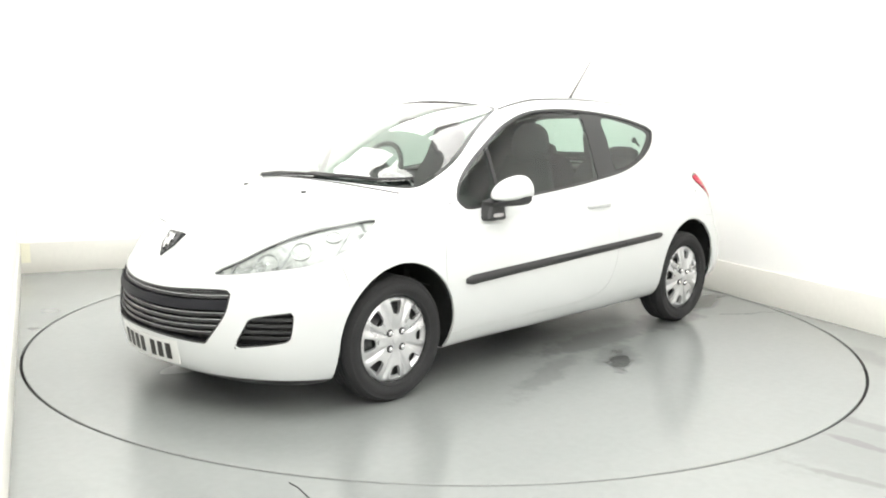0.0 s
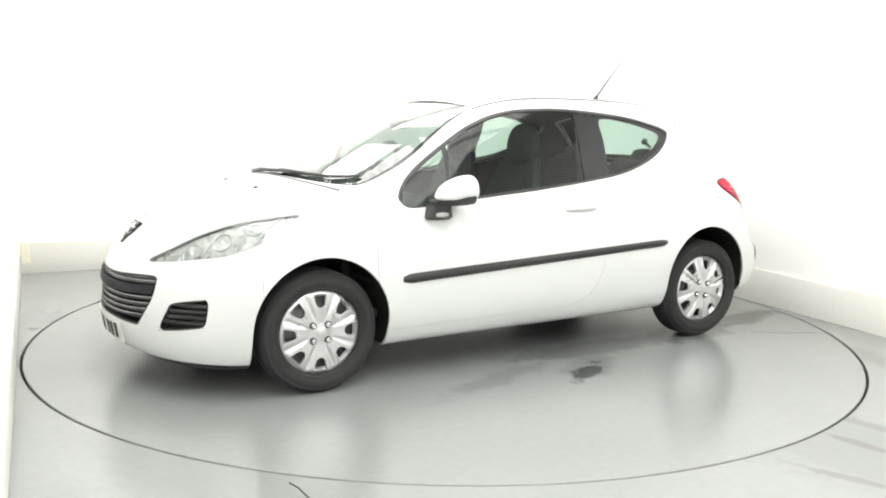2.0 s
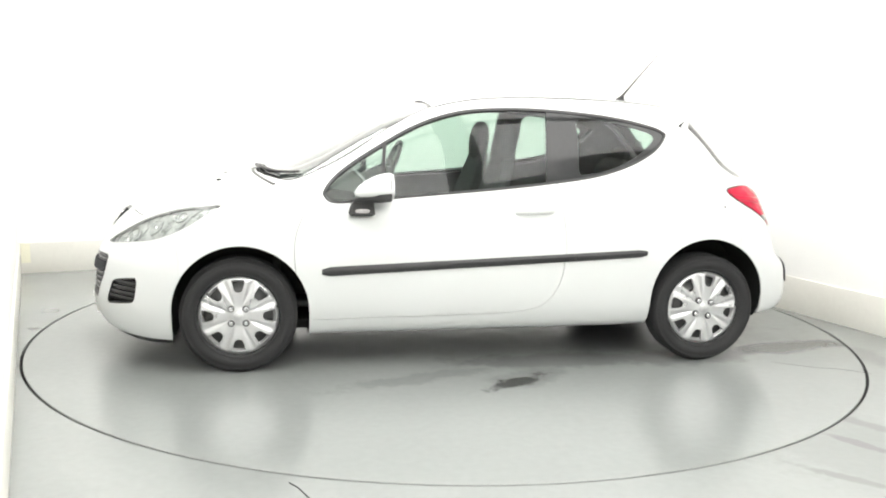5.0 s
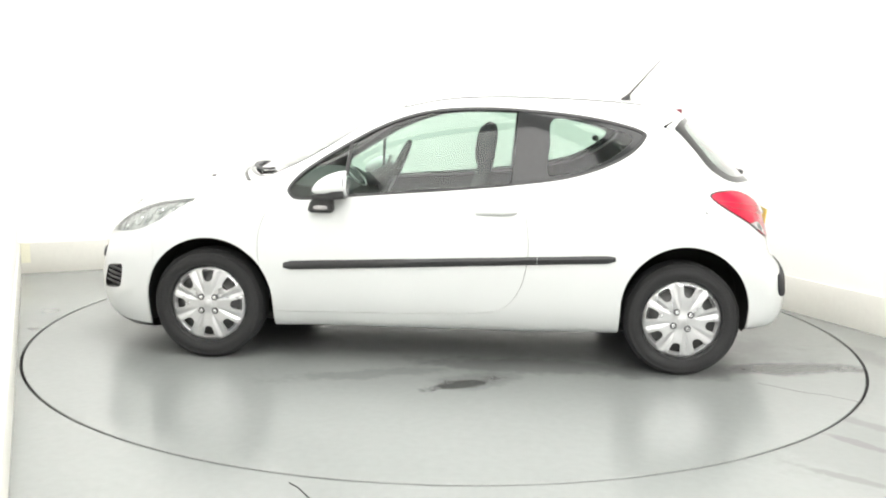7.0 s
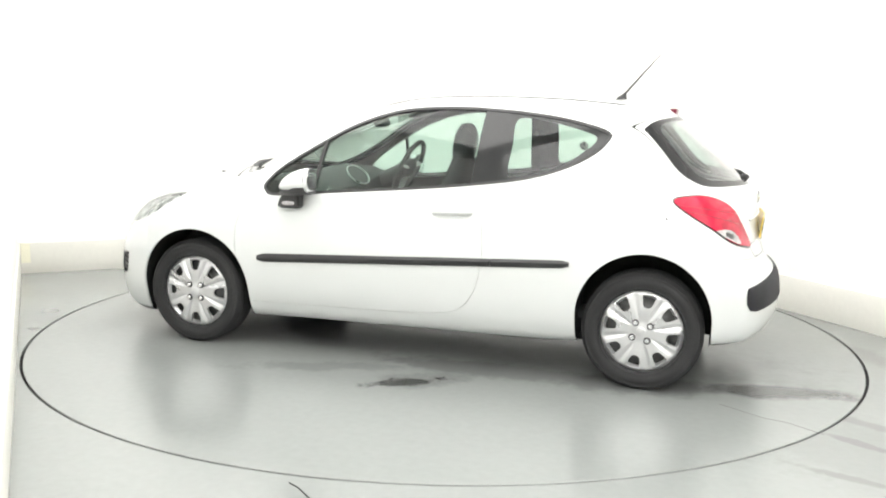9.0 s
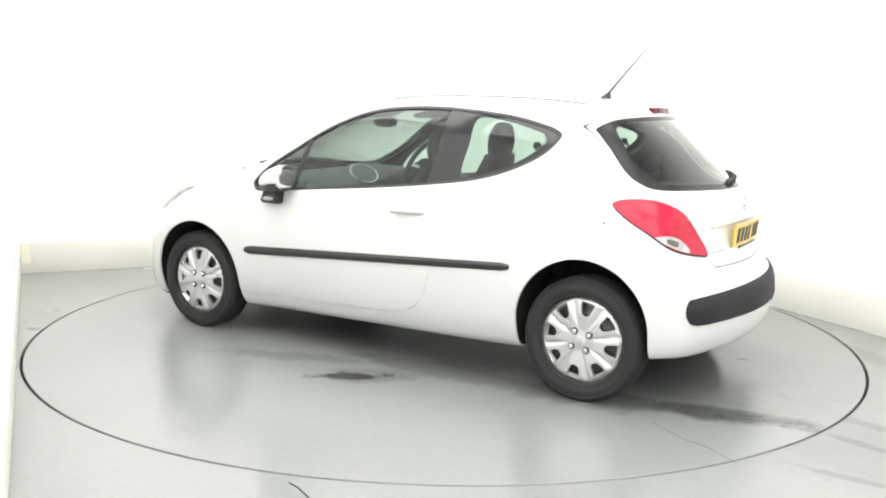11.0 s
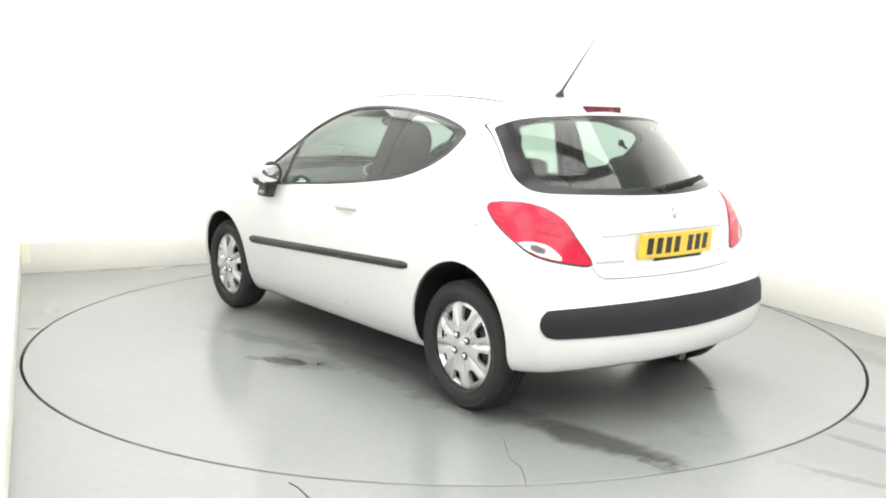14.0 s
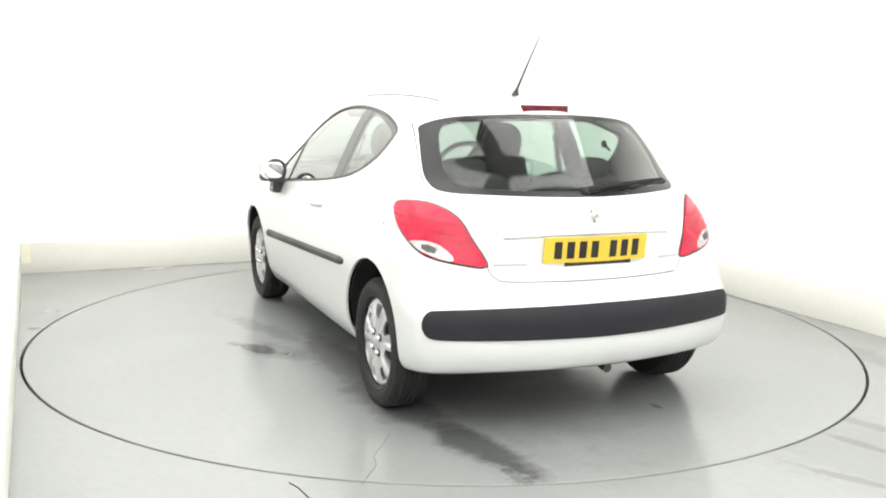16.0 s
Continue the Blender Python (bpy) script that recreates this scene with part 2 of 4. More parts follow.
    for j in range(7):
        # last row and third column are added fill for the car's near side
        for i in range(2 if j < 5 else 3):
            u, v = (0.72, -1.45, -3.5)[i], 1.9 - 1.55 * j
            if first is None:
                first = tagged(new("ceiling_light"), "long white ceiling light panel with glowing diffuser, out of view", "ceiling light", "ceiling lights")
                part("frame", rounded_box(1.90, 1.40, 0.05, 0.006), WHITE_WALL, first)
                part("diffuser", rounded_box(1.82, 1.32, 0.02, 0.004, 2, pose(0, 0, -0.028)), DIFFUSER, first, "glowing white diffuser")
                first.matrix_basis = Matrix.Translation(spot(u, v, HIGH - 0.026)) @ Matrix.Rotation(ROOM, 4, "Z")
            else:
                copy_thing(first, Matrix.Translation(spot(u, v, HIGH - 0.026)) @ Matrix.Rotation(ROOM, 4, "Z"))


def lathe_z(profile, sides):
    """Turned round the z axis; profile: (radius, z)."""
    vs, fs = lathe(profile, sides)
    return [(x, z, y) for x, y, z in vs], fs


def build_turntable():
    mat = floor_material("turntable_paint", (0.250, 0.263, 0.257), [
        (-0.13 + OFF[0], 1.12 + OFF[1], 36, 0.27, 0.085, 0.75, 2.8),
        (-0.20 + OFF[0], 1.05 + OFF[1], 36, 0.36, 0.15, 0.22, 2.2),
        (-1.90 + OFF[0], 0.60 + OFF[1], 11.4, 0.50, 0.135, 0.62, 1.3),
        (-2.05 + OFF[0], 0.585 + OFF[1], 9, 0.30, 0.10, 0.65, 2.4),
        # next three: darker ragged patches under the rear wheel, sill and car's rear
        (-1.25 + OFF[0], 0.72 + OFF[1], 8, 0.62, 0.20, 0.36, 1.6),
        (-0.5 + OFF[0], 0.74 + OFF[1], 0, 0.8, 0.18, 0.3, 2.0),
        (-1.2 + OFF[0], 0.25 + OFF[1], 4, 1.1, 0.5, 0.14, 2.0),
        (-1.75 + OFF[0], -0.42 + OFF[1], 8, 0.05, 0.025, 0.4, 1.2),
        (0.35 + OFF[0], 1.0 + OFF[1], 20, 0.55, 0.10, 0.2, 2.2)])
    prof = [(0.0005, 0.0)] + [(RING * k / 12, 0.0) for k in range(1, 12)] + [(RING - 0.0095, 0.0), (RING - 0.0065, -0.003), (RING - 0.0065, -0.1), (0.0005, -0.1)]
    ob = thing("turntable", lathe_z(prof, 256), mat, "round painted turntable flush with the floor, stained", "turntable")
    part("crack", tube([(-2.10 + OFF[0], 1.16 + OFF[1], 0.0), (-1.95 + OFF[0], 1.05 + OFF[1], 0.0), (-1.86 + OFF[0], 1.03 + OFF[1], 0.0), (-1.66 + OFF[0], 0.89 + OFF[1], -0.0004)], 0.0016, 6), STEEL, ob, "thin dark crack in the paint")
    # dark ring set into the open gap so that it reads as shade
    part("gap_shade_ring", lathe_z([(RING - 0.0067, -0.012), (RING + 0.0075, -0.012), (RING + 0.0075, -0.03), (RING - 0.0067, -0.03)], 256), DARK, ob, "black ring that stands for the shade in the rim gap")
    return ob


build_booth()
TURNTABLE = build_turntable()


# ---- the car: a smooth body, cut into its panels ----
def curve(*pts):
    """A smooth curve through (x, y) points, x rising."""
    p = np.array(pts, float)
    h = np.diff(p[:, 0]); s = np.diff(p[:, 1]) / h
    m = np.concatenate([[s[0]], (s[:-1] * h[1:] + s[1:] * h[:-1]) / (h[1:] + h[:-1]), [s[-1]]])
    def f(x):
        x = np.asarray(x, float)
        i = np.clip(np.searchsorted(p[:, 0], x) - 1, 0, len(h) - 1)
        t = np.clip((x - p[i, 0]) / h[i], 0, 1)
        lin = np.where(x < p[0, 0], (x - p[0, 0]) * m[0], 0) + np.where(x > p[-1, 0], (x - p[-1, 0]) * m[-1], 0)
        return ((1 + 2 * t) * (1 - t) ** 2 * p[i, 1] + t * (1 - t) ** 2 * h[i] * m[i] + t * t * (3 - 2 * t) * p[i + 1, 1] + t * t * (t - 1) * h[i] * m[i + 1]) + lin
    return f
top_line = curve((-1.9, 1.365), (-1.5, 1.385), (-1.17, 1.427), (-0.85, 1.457), (-0.5, 1.472), (-0.2, 1.474), (0.05, 1.455), (0.28, 1.408), (0.534, 1.320), (0.8, 1.195), (1.0, 1.095), (1.16, 1.02), (1.32, 0.985), (1.5, 0.945), (1.7, 0.888), (1.88, 0.81), (1.98, 0.75), (2.1, 0.65), (2.3, 0.45))
side_plan = curve((-2.0, 0.80), (-1.74, 0.83), (-1.27, 0.868), (-0.9, 0.866), (0, 0.858), (0.9, 0.855), (1.27, 0.866), (1.6, 0.855), (1.8, 0.83), (2.1, 0.78))
side_drop = curve((0.1, -0.085), (0.2, -0.056), (0.27, -0.034), (0.305, -0.023), (0.36, -0.012), (0.42, -0.005), (0.52, 0), (0.62, -0.002), (0.74, -0.016), (0.86, -0.043), (0.95, -0.083), (1.05, -0.128), (1.26, -0.222), (1.38, -0.285), (1.5, -0.35))
rear_line = curve((0.1, -1.76), (0.16, -1.83), (0.23, -1.905), (0.33, -1.935), (0.45, -1.935), (0.54, -1.915), (0.6, -1.865), (0.7, -1.825), (0.84, -1.80), (0.93, -1.785), (1.0, -1.74), (1.1, -1.635), (1.36, -1.37), (1.5, -1.23))
rear_bow = curve((0.1, 0.27), (0.55, 0.25), (0.75, 0.26), (0.95, 0.42), (1.05, 0.56), (1.2, 0.54), (1.4, 0.5))
front_line = curve((0.05, 1.98), (0.12, 2.05), (0.2, 2.095), (0.3, 2.118), (0.45, 2.115), (0.55, 2.095), (0.63, 2.055), (0.7, 2.02), (0.8, 1.95), (1.0, 1.8))
under_line = curve((-2.0, 0.262), (-1.7, 0.25), (-1.4, 0.215), (-0.94, 0.195), (0.25, 0.176), (0.9, 0.166), (1.5, 0.130), (1.8, 0.126), (2.1, 0.156))
def solid(p):
    """Below zero inside the car's body, above zero outside."""
    x, y, z = p[..., 0], np.abs(p[..., 1]), p[..., 2]
    bow = np.clip((x + 0.1) / 0.7, 0, 1) * 0.36
    f = np.stack([
        y - side_plan(x) - side_drop(z) * (1 - 0.7 * np.clip((-1.35 - x) / 0.15, 0, 1) * (z < 0.5)),
        0.94 * (z - top_line(x + bow * y * y) + 0.10 * y * y),
        x - front_line(z) + 0.40 * y * y + 0.40 * y ** 4,
        rear_line(z) + rear_bow(z) * y * y - x,
        under_line(x) - z], -1)
    m = f.max(-1)
    return m + np.log(np.exp(24 * (f - m[..., None])).sum(-1)) / 24
def surface(origin, way, far=3.0):
    """Where rays that leave origin, inside, come out of the body."""
    a = np.zeros(way.shape[:-1]); b = np.full(way.shape[:-1], far)
    for _ in range(40):
        c = (a + b) / 2
        inside = solid(origin + way * c[..., None]) < 0
        a = np.where(inside, c, a); b = np.where(inside, b, c)
    return origin + way * a[..., None]


def near_polygon(h, z, ring):
    """Signed distance to a closed outline, below zero inside."""
    a = np.array(ring, float)
    b = np.roll(a, -1, 0)
    p = np.stack([h, z], -1)[:, None]
    e, w = b - a, p - a
    t = np.clip((w * e).sum(-1) / (e * e).sum(-1), 0, 1)
    d = np.sqrt((((w - e * t[..., None]) ** 2).sum(-1)).min(1))
    cross = ((a[:, 1] > z[:, None]) != (b[:, 1] > z[:, None])) & (h[:, None] < (b[:, 0] - a[:, 0]) * (z[:, None] - a[:, 1]) / np.where(b[:, 1] == a[:, 1], 1e-9, b[:, 1] - a[:, 1]) + a[:, 0])
    return np.where(cross.sum(1) % 2 == 1, -d, d)


def softened(ring, n=5):
    """A closed smooth outline through the points."""
    p = np.array(ring, float)
    out = []
    for i in range(len(p)):
        a, b, c, e = p[i - 1], p[i], p[(i + 1) % len(p)], p[(i + 2) % len(p)]
        for k in range(n):
            t = k / n
            out.append(0.5 * (2 * b + (c - a) * t + (2 * a - 5 * b + 4 * c - e) * t * t + (3 * b - a - 3 * c + e) * t ** 3))
    return np.array(out)


class Skin:
    """Half of the body's surface as triangles, which can be cut along smooth lines."""

    def __init__(self, points=None):
        self.p = points
        if points is None:
            self.sample()

    def sample(self):
        fan = np.radians(np.concatenate([np.linspace(-89, -30, 14, endpoint=False), np.linspace(-30, 62, 96, endpoint=False), np.linspace(62, 90, 22)]))
        rows = []
        for a in np.linspace(-90, 0, 52, endpoint=False):
            rows.append(((-1.05, 0.0, 0.62), math.radians(a)))
        for x in np.linspace(-1.05, 1.30, 132, endpoint=False):
            rows.append(((x, 0.0, 0.62), 0.0))
        for a in np.linspace(0, 90, 56):
            rows.append(((1.30, 0.0, 0.55), math.radians(a)))
        start = np.array([r[0] for r in rows])[:, None, :]
        turn = np.array([r[1] for r in rows])[:, None]
        way = np.stack([np.cos(fan) * np.sin(turn), np.cos(fan) * np.cos(turn), np.sin(fan) + 0 * turn], -1)
        p = surface(start + 0 * way, way)
        p[0, :, 1] = p[-1, :, 1] = 0
        p[:, -1, 1] = np.where(np.abs(p[:, -1, 1]) < 1e-3, 0, p[:, -1, 1])
        n, m = p.shape[:2]
        self.p = [tuple(q) for q in p.reshape(-1, 3)]
        i, k = np.meshgrid(np.arange(n - 1), np.arange(m - 1), indexing="ij")
        a = (i * m + k).ravel()
        b, c, e = a + m, a + m + 1, a + 1
        self.all = np.concatenate([np.stack([a, c, b], -1), np.stack([a, e, c], -1)])

    def cut(self, tris, rule, where=None):
        """Splits tris along the line where rule(x, y, z) is zero. Returns those below and those above it."""
        if not len(tris):
            return tris, tris
        pts = np.array(self.p)
        rest = tris[:0]
        if where is not None:
            c = pts[tris].mean(1)
            ok = where(c[:, 0], c[:, 1], c[:, 2])
            rest, tris = tris[~ok], tris[ok]
            if not len(tris):
                return tris, rest
        used = np.unique(tris)
        d = np.zeros(len(pts))
        d[used] = rule(pts[used, 0], pts[used, 1], pts[used, 2])
        d = np.where(np.abs(d) < 4e-5, 4e-5, d)
        s = d[tris] < 0
        cnt = s.sum(1)
        below, above, made = [], [], {}

        def mid(a, b):
            key = (min(a, b), max(a, b))
            if key not in made:
                t = d[a] / (d[a] - d[b])
                made[key] = len(self.p)
                self.p.append(tuple(pts[a] + (pts[b] - pts[a]) * t))
            return made[key]
        for tri, sg in zip(tris[(cnt > 0) & (cnt < 3)], s[(cnt > 0) & (cnt < 3)]):
            lone = int(np.argmax(sg)) if sg.sum() == 1 else int(np.argmin(sg))
            a, b, c = (int(tri[(lone + k) % 3]) for k in range(3))
            ab, ca = mid(a, b), mid(c, a)
            one, two = (below, above) if sg.sum() == 1 else (above, below)
            one.append((a, ab, ca))
            two += [(ab, b, c), (ab, c, ca)]
        def pack(own, extra):
            return np.concatenate([own, np.array(extra, int).reshape(-1, 3)])
        return pack(tris[cnt == 3], below), np.concatenate([pack(tris[cnt == 0], above), rest])

    def band(self, tris, rule, low, high, where=None):
        """The strip where rule lies between low and high, and the rest."""
        under, over = self.cut(tris, lambda x, y, z: rule(x, y, z) - high, where)
        out, strip = self.cut(under, lambda x, y, z: rule(x, y, z) - low)
        return strip, np.concatenate([out, over])

    def normals(self, pts):
        g = np.stack([solid(pts + e) - solid(pts - e) for e in np.eye(3) * 0.002], -1)
        return g / np.linalg.norm(g, axis=-1, keepdims=True)

    def panel(self, tris, lift=0.0, rim=0.012, both=False, weld=False):
        """(points, faces), normals of a piece; rim: depth of its turned-in edge; both: with its mirror half, welded."""
        ids, inv = np.unique(tris, return_inverse=True)
        f = inv.reshape(-1, 3)
        base = np.array(self.p)[ids]
        nn = self.normals(base)
        pts = base + nn * lift
        pts[:, 1] = np.where(np.abs(base[:, 1]) < 1e-4, 0, pts[:, 1])
        faces = [tuple(t) for t in f]
        edges = {}
        for t in faces:
            for k in range(3):
                edges[(t[k], t[(k + 1) % 3])] = 1
        loose = [(a, b) for a, b in edges if (b, a) not in edges and not (abs(base[a][1]) < 1e-4 and abs(base[b][1]) < 1e-4)]
        out_p, out_n = [tuple(q) for q in pts], [tuple(q) for q in nn]
        if rim:
            twin = {}
            for a, b in loose:
                for v in (a, b):
                    if v not in twin:
                        twin[v] = len(out_p)
                        out_p += ([] if weld else [tuple(pts[v])]) + [tuple(pts[v] - nn[v] * rim)]
                        out_n += [(0, 0, 0)] * (1 if weld else 2)
                if weld:
                    faces.append((b, a, twin[a], twin[b]))
                else:
                    faces.append((twin[b], twin[a], twin[a] + 1, twin[b] + 1))
        if both:
            k = len(out_p)
            mate = {}
            for i in range(k):
                if i < len(base) and abs(out_p[i][1]) < 1e-6:
                    mate[i] = i
                else:
                    mate[i] = len(out_p)
                    q, w = out_p[i], out_n[i]
                    out_p.append((q[0], -q[1], q[2]))
                    out_n.append((w[0], -w[1], w[2]))
            faces += [tuple(mate[v] for v in reversed(t)) for t in list(faces)]
        return (out_p, faces), out_n


def outline(ring, horizontal, grow=0.0, soft=True):
    r = softened(ring) if soft else ring
    def rule(x, y, z):
        h, v = horizontal(x, y, z)
        return near_polygon(h, v, r) - grow
    return rule


def side_view(x, y, z):
    return x, z


def end_view(x, y, z):
    return y, z


def plan_view(x, y, z):
    return x, y


def rear_corner(x, y, z):
    return -x - y, z


def front_corner(x, y, z):
    return y - x, z


def screen_view(x, y, z):
    return x + np.clip((x + 0.1) / 0.7, 0, 1) * 0.36 * y * y, y


def arch(cx, cz, r):
    return lambda x, y, z: np.hypot(x - cx, np.maximum(z - cz, 0)) - r


SIDE_WINDOW = [(0.834, 0.947), (0.757, 1.036), (0.583, 1.153), (0.345, 1.285), (0.102, 1.363), (-0.174, 1.386), (-0.449, 1.379), (-0.752, 1.349), (-0.96, 1.306), (-1.045, 1.275), (-1.060, 1.245),
               (-0.987, 1.161), (-0.84, 1.082), (-0.634, 1.02), (-0.34, 0.978), (-0.043, 0.947), (0.255, 0.922), (0.556, 0.897), (0.767, 0.88), (0.825, 0.904)]
SCREEN_EDGE = [(1.215, -0.4), (1.214, 0.0), (1.205, 0.3), (1.175, 0.55), (1.13, 0.635), (1.0, 0.65), (0.85, 0.632), (0.684, 0.585), (0.45, 0.525), (0.30, 0.478), (0.262, 0.42), (0.25, 0.2), (0.248, 0.0), (0.248, -0.4)]
REAR_WINDOW = [(-0.3, 1.357), (0.0, 1.357), (0.2, 1.355), (0.457, 1.338), (0.585, 1.302), (0.612, 1.26), (0.642, 1.129), (0.645, 1.05), (0.60, 1.016), (0.4, 1.008), (0.1, 1.002), (0.0, 1.002), (-0.3, 1.002)]
TAIL_LAMP = [(0.604, 0.959), (0.712, 0.981), (0.89, 0.974), (1.065, 0.923), (1.172, 0.829), (1.268, 0.718), (1.115, 0.724), (0.918, 0.760), (0.775, 0.825), (0.649, 0.898)]
REVERSE_LAMP = [(0.80, 0.812), (0.86, 0.822), (0.94, 0.818), (1.01, 0.798), (1.065, 0.765), (1.085, 0.742), (1.02, 0.748), (0.918, 0.772)]
HEAD_LAMP = [(-0.590, 0.870), (-0.78, 0.855), (-0.958, 0.831), (-1.195, 0.776), (-1.395, 0.704), (-1.585, 0.631), (-1.205, 0.659), (-0.93, 0.692), (-0.731, 0.755), (-0.64, 0.815)]
GRILLE = [(-0.3, 0.552), (0.0, 0.550), (0.182, 0.555), (0.34, 0.568), (0.485, 0.574), (0.508, 0.55), (0.500, 0.463), (0.43, 0.345), (0.40, 0.332), (0.289, 0.333), (0.0, 0.337), (-0.3, 0.337)]
FOG = [(-1.055, 0.480), (-1.10, 0.486), (-1.313, 0.461), (-1.36, 0.42), (-1.424, 0.332), (-1.38, 0.328), (-1.121, 0.353), (-1.071, 0.38)]
STRIP = [(0.966, 0.49), (0.985, 0.538), (1.05, 0.549), (1.5, 0.557), (1.9, 0.560), (2.3, 0.560), (2.3, 0.425), (1.9, 0.425), (1.5, 0.428), (1.1, 0.432), (1.02, 0.437), (0.982, 0.455)]
DOOR = [(0.84, 0.93), (0.90, 0.88), (0.965, 0.762), (0.985, 0.63), (0.965, 0.45), (0.925, 0.32), (0.89, 0.278), (0.6, 0.28), (0.0, 0.292), (-0.22, 0.308), (-0.342, 0.347), (-0.421, 0.462), (-0.452, 0.641), (-0.44, 0.80), (-0.412, 0.975), (-0.41, 1.1), (0.2, 1.05)]
BONNET = [(1.888, -0.4), (1.888, 0.0), (1.872, 0.2), (1.83, 0.36), (1.75, 0.53), (1.6, 0.625), (1.36, 0.705), (1.12, 0.70), (1.03, 0.68), (1.10, 0.61), (1.16, 0.45), (1.20, 0.3), (1.235, 0.0), (1.235, -0.4)]
TAILGATE = [(-0.3, 1.372), (0.0, 1.372), (0.3, 1.368), (0.47, 1.352), (0.595, 1.315), (0.622, 1.265), (0.652, 1.13), (0.658, 1.05), (0.645, 1.0), (0.615, 0.94), (0.545, 0.83), (0.50, 0.72), (0.47, 0.672), (0.42, 0.658), (0.2, 0.653), (0.0, 0.652), (-0.3, 0.652)]
lip_line = curve((-2.0, 0.29), (-1.7, 0.275), (-1.45, 0.24), (-1.0, 0.205), (0.25, 0.190), (0.9, 0.178), (1.5, 0.165), (1.7, 0.172), (2.1, 0.182))
GAP = 0.0012


def build_body(car):
    sk = Skin()
    T = sk.all
    wells = lambda x, y, z: (y > 0.4) & (z < 0.8)
    _, T = sk.cut(T, arch(1.258, 0.322, 0.348), wells)
    _, T = sk.cut(T, arch(-1.272, 0.364, 0.331), wells)
    under, T = sk.cut(T, lambda x, y, z: z - lip_line(x))
    shape, nn = sk.panel(under, -0.002, 0.0, True)
    part("underbody", shape, BLACK, car, "black plastic lower lip and underbody", normals=nn)

    # side glass
    side = lambda x, y, z: (y > 0.45) & (z > 0.8) & (x < 0.95) & (x > -1.2)
    glassy, T = sk.cut(T, outline(SIDE_WINDOW, side_view), side)
    inner, seal = sk.cut(glassy, outline(SIDE_WINDOW, side_view, -0.014))
    behind, ahead = sk.cut(inner, lambda x, y, z: x - (-0.383 + (1.345 - z) * 0.08))
    rear_pane, pillar = sk.cut(behind, lambda x, y, z: x - (-0.520 + (1.351 - z) * 0.105))
    divider, rest = sk.band(ahead, lambda x, y, z: x - (0.513 + (1.161 - z) * 0.09), -0.010, 0.010)
    door_pane, vent_pane = sk.cut(rest, lambda x, y, z: x - (0.513 + (1.161 - z) * 0.09))
    clear, border = sk.cut(rear_pane, lambda x, y, z: near_polygon(x, z, softened([(-0.57, 1.33), (-0.75, 1.316), (-0.93, 1.272), (-0.985, 1.245), (-0.97, 1.21), (-0.88, 1.14), (-0.75, 1.075), (-0.60, 1.042), (-0.545, 1.05), (-0.555, 1.2)])))
    for flip in (False, True):
        def add(name, tris, mat, label="", lift=0.0, rim=0.008, into=car):
            shape, nn = sk.panel(tris, lift, rim)
            if flip:
                shape, nn = flipped(shape), [(a, -b, c) for a, b, c in nn]
            return part(name, shape, mat, into, label, normals=nn)
        add("window_seal", seal, BLACK, "black rubber window surround", 0.001, 0.02)
        add("pillar_cover", pillar, GLOSS, "black door pillar cover", -0.003, 0.02)
        add("window_bar", divider, BLACK, "thin black quarter-light bar", -0.002, 0.02)
        ob = add("door_window", door_pane, WINDOW, "green tinted side glass", -0.006, 0.0)
        add("quarter_window", vent_pane, WINDOW, "", -0.006, 0.0)
        ob = add("rear_side_window", clear, WINDOW, "green tinted rear side glass", -0.004, 0.0)
        add("glass_border", border, GLOSS, "black printed border of the rear side glass", -0.004, 0.0)

    # windscreen and rear window
    top = lambda x, y, z: (x > 0.0) & (x < 1.35) & (z > 0.93) & (y < 0.72)
    pane, T = sk.cut(T, outline(SCREEN_EDGE, screen_view), top)
    clear, frit = sk.cut(pane, outline(SCREEN_EDGE, screen_view, -0.024))
    shape, nn = sk.panel(clear, -0.003, 0.0, True)
    part("windscreen", shape, SCREEN, car, "curved green tinted windscreen", normals=nn)
    shape, nn = sk.panel(frit, -0.003, 0.015, True)
    part("windscreen_border", shape, GLOSS, car, "black windscreen edge", normals=nn)
    back = lambda x, y, z: (x < -1.05) & (y < 0.75) & (z > 0.93)
    pane, T = sk.cut(T, outline(REAR_WINDOW, end_view), back)
    clear, frit = sk.cut(pane, lambda x, y, z: near_polygon(y, z, softened([(-0.3, 1.338), (0.0, 1.338), (0.3, 1.334), (0.47, 1.315), (0.535, 1.27), (0.565, 1.14), (0.55, 1.065), (0.48, 1.04), (0.2, 1.03), (0.0, 1.03), (-0.3, 1.03)])))
    shape, nn = sk.panel(clear, -0.002, 0.0, True)
    part("rear_window", shape, WINDOW, car, "green tinted rear window", normals=nn)
    shape, nn = sk.panel(frit, -0.002, 0.015, True)
    part("rear_window_border", shape, FRIT, car, "black rear window edge", normals=nn)

    # high stop lamp
    ys = np.linspace(-0.545, 0.545, 41)
    base = np.array([-0.9, 0.0, 1.1])
    edge_z = curve((0.0, 1.364), (0.2, 1.362), (0.457, 1.347), (0.56, 1.322))
    rings = []
    for y in ys:
        ray = np.radians(np.linspace(20, 66, 47))
        way = np.stack([-np.cos(ray), 0 * ray, np.sin(ray)], -1)
        q = surface(base + np.array([0.0, y, 0.0]) + 0 * way, way)
        k0 = int(np.argmax(q[:, 2] > float(edge_z(abs(y)))))
        end = min(46, k0 + 26)
        pick = np.linspace(k0, end, 7).round().astype(int)
        fade = min(1.0, (0.56 - abs(y)) / 0.10)
        ring = [tuple(q[k] + sk.normals(q[k:k + 1])[0] * lift * fade) for k, lift in zip(pick, (0.005, 0.009, 0.009, 0.007, 0.004, 0.002, -0.004))]
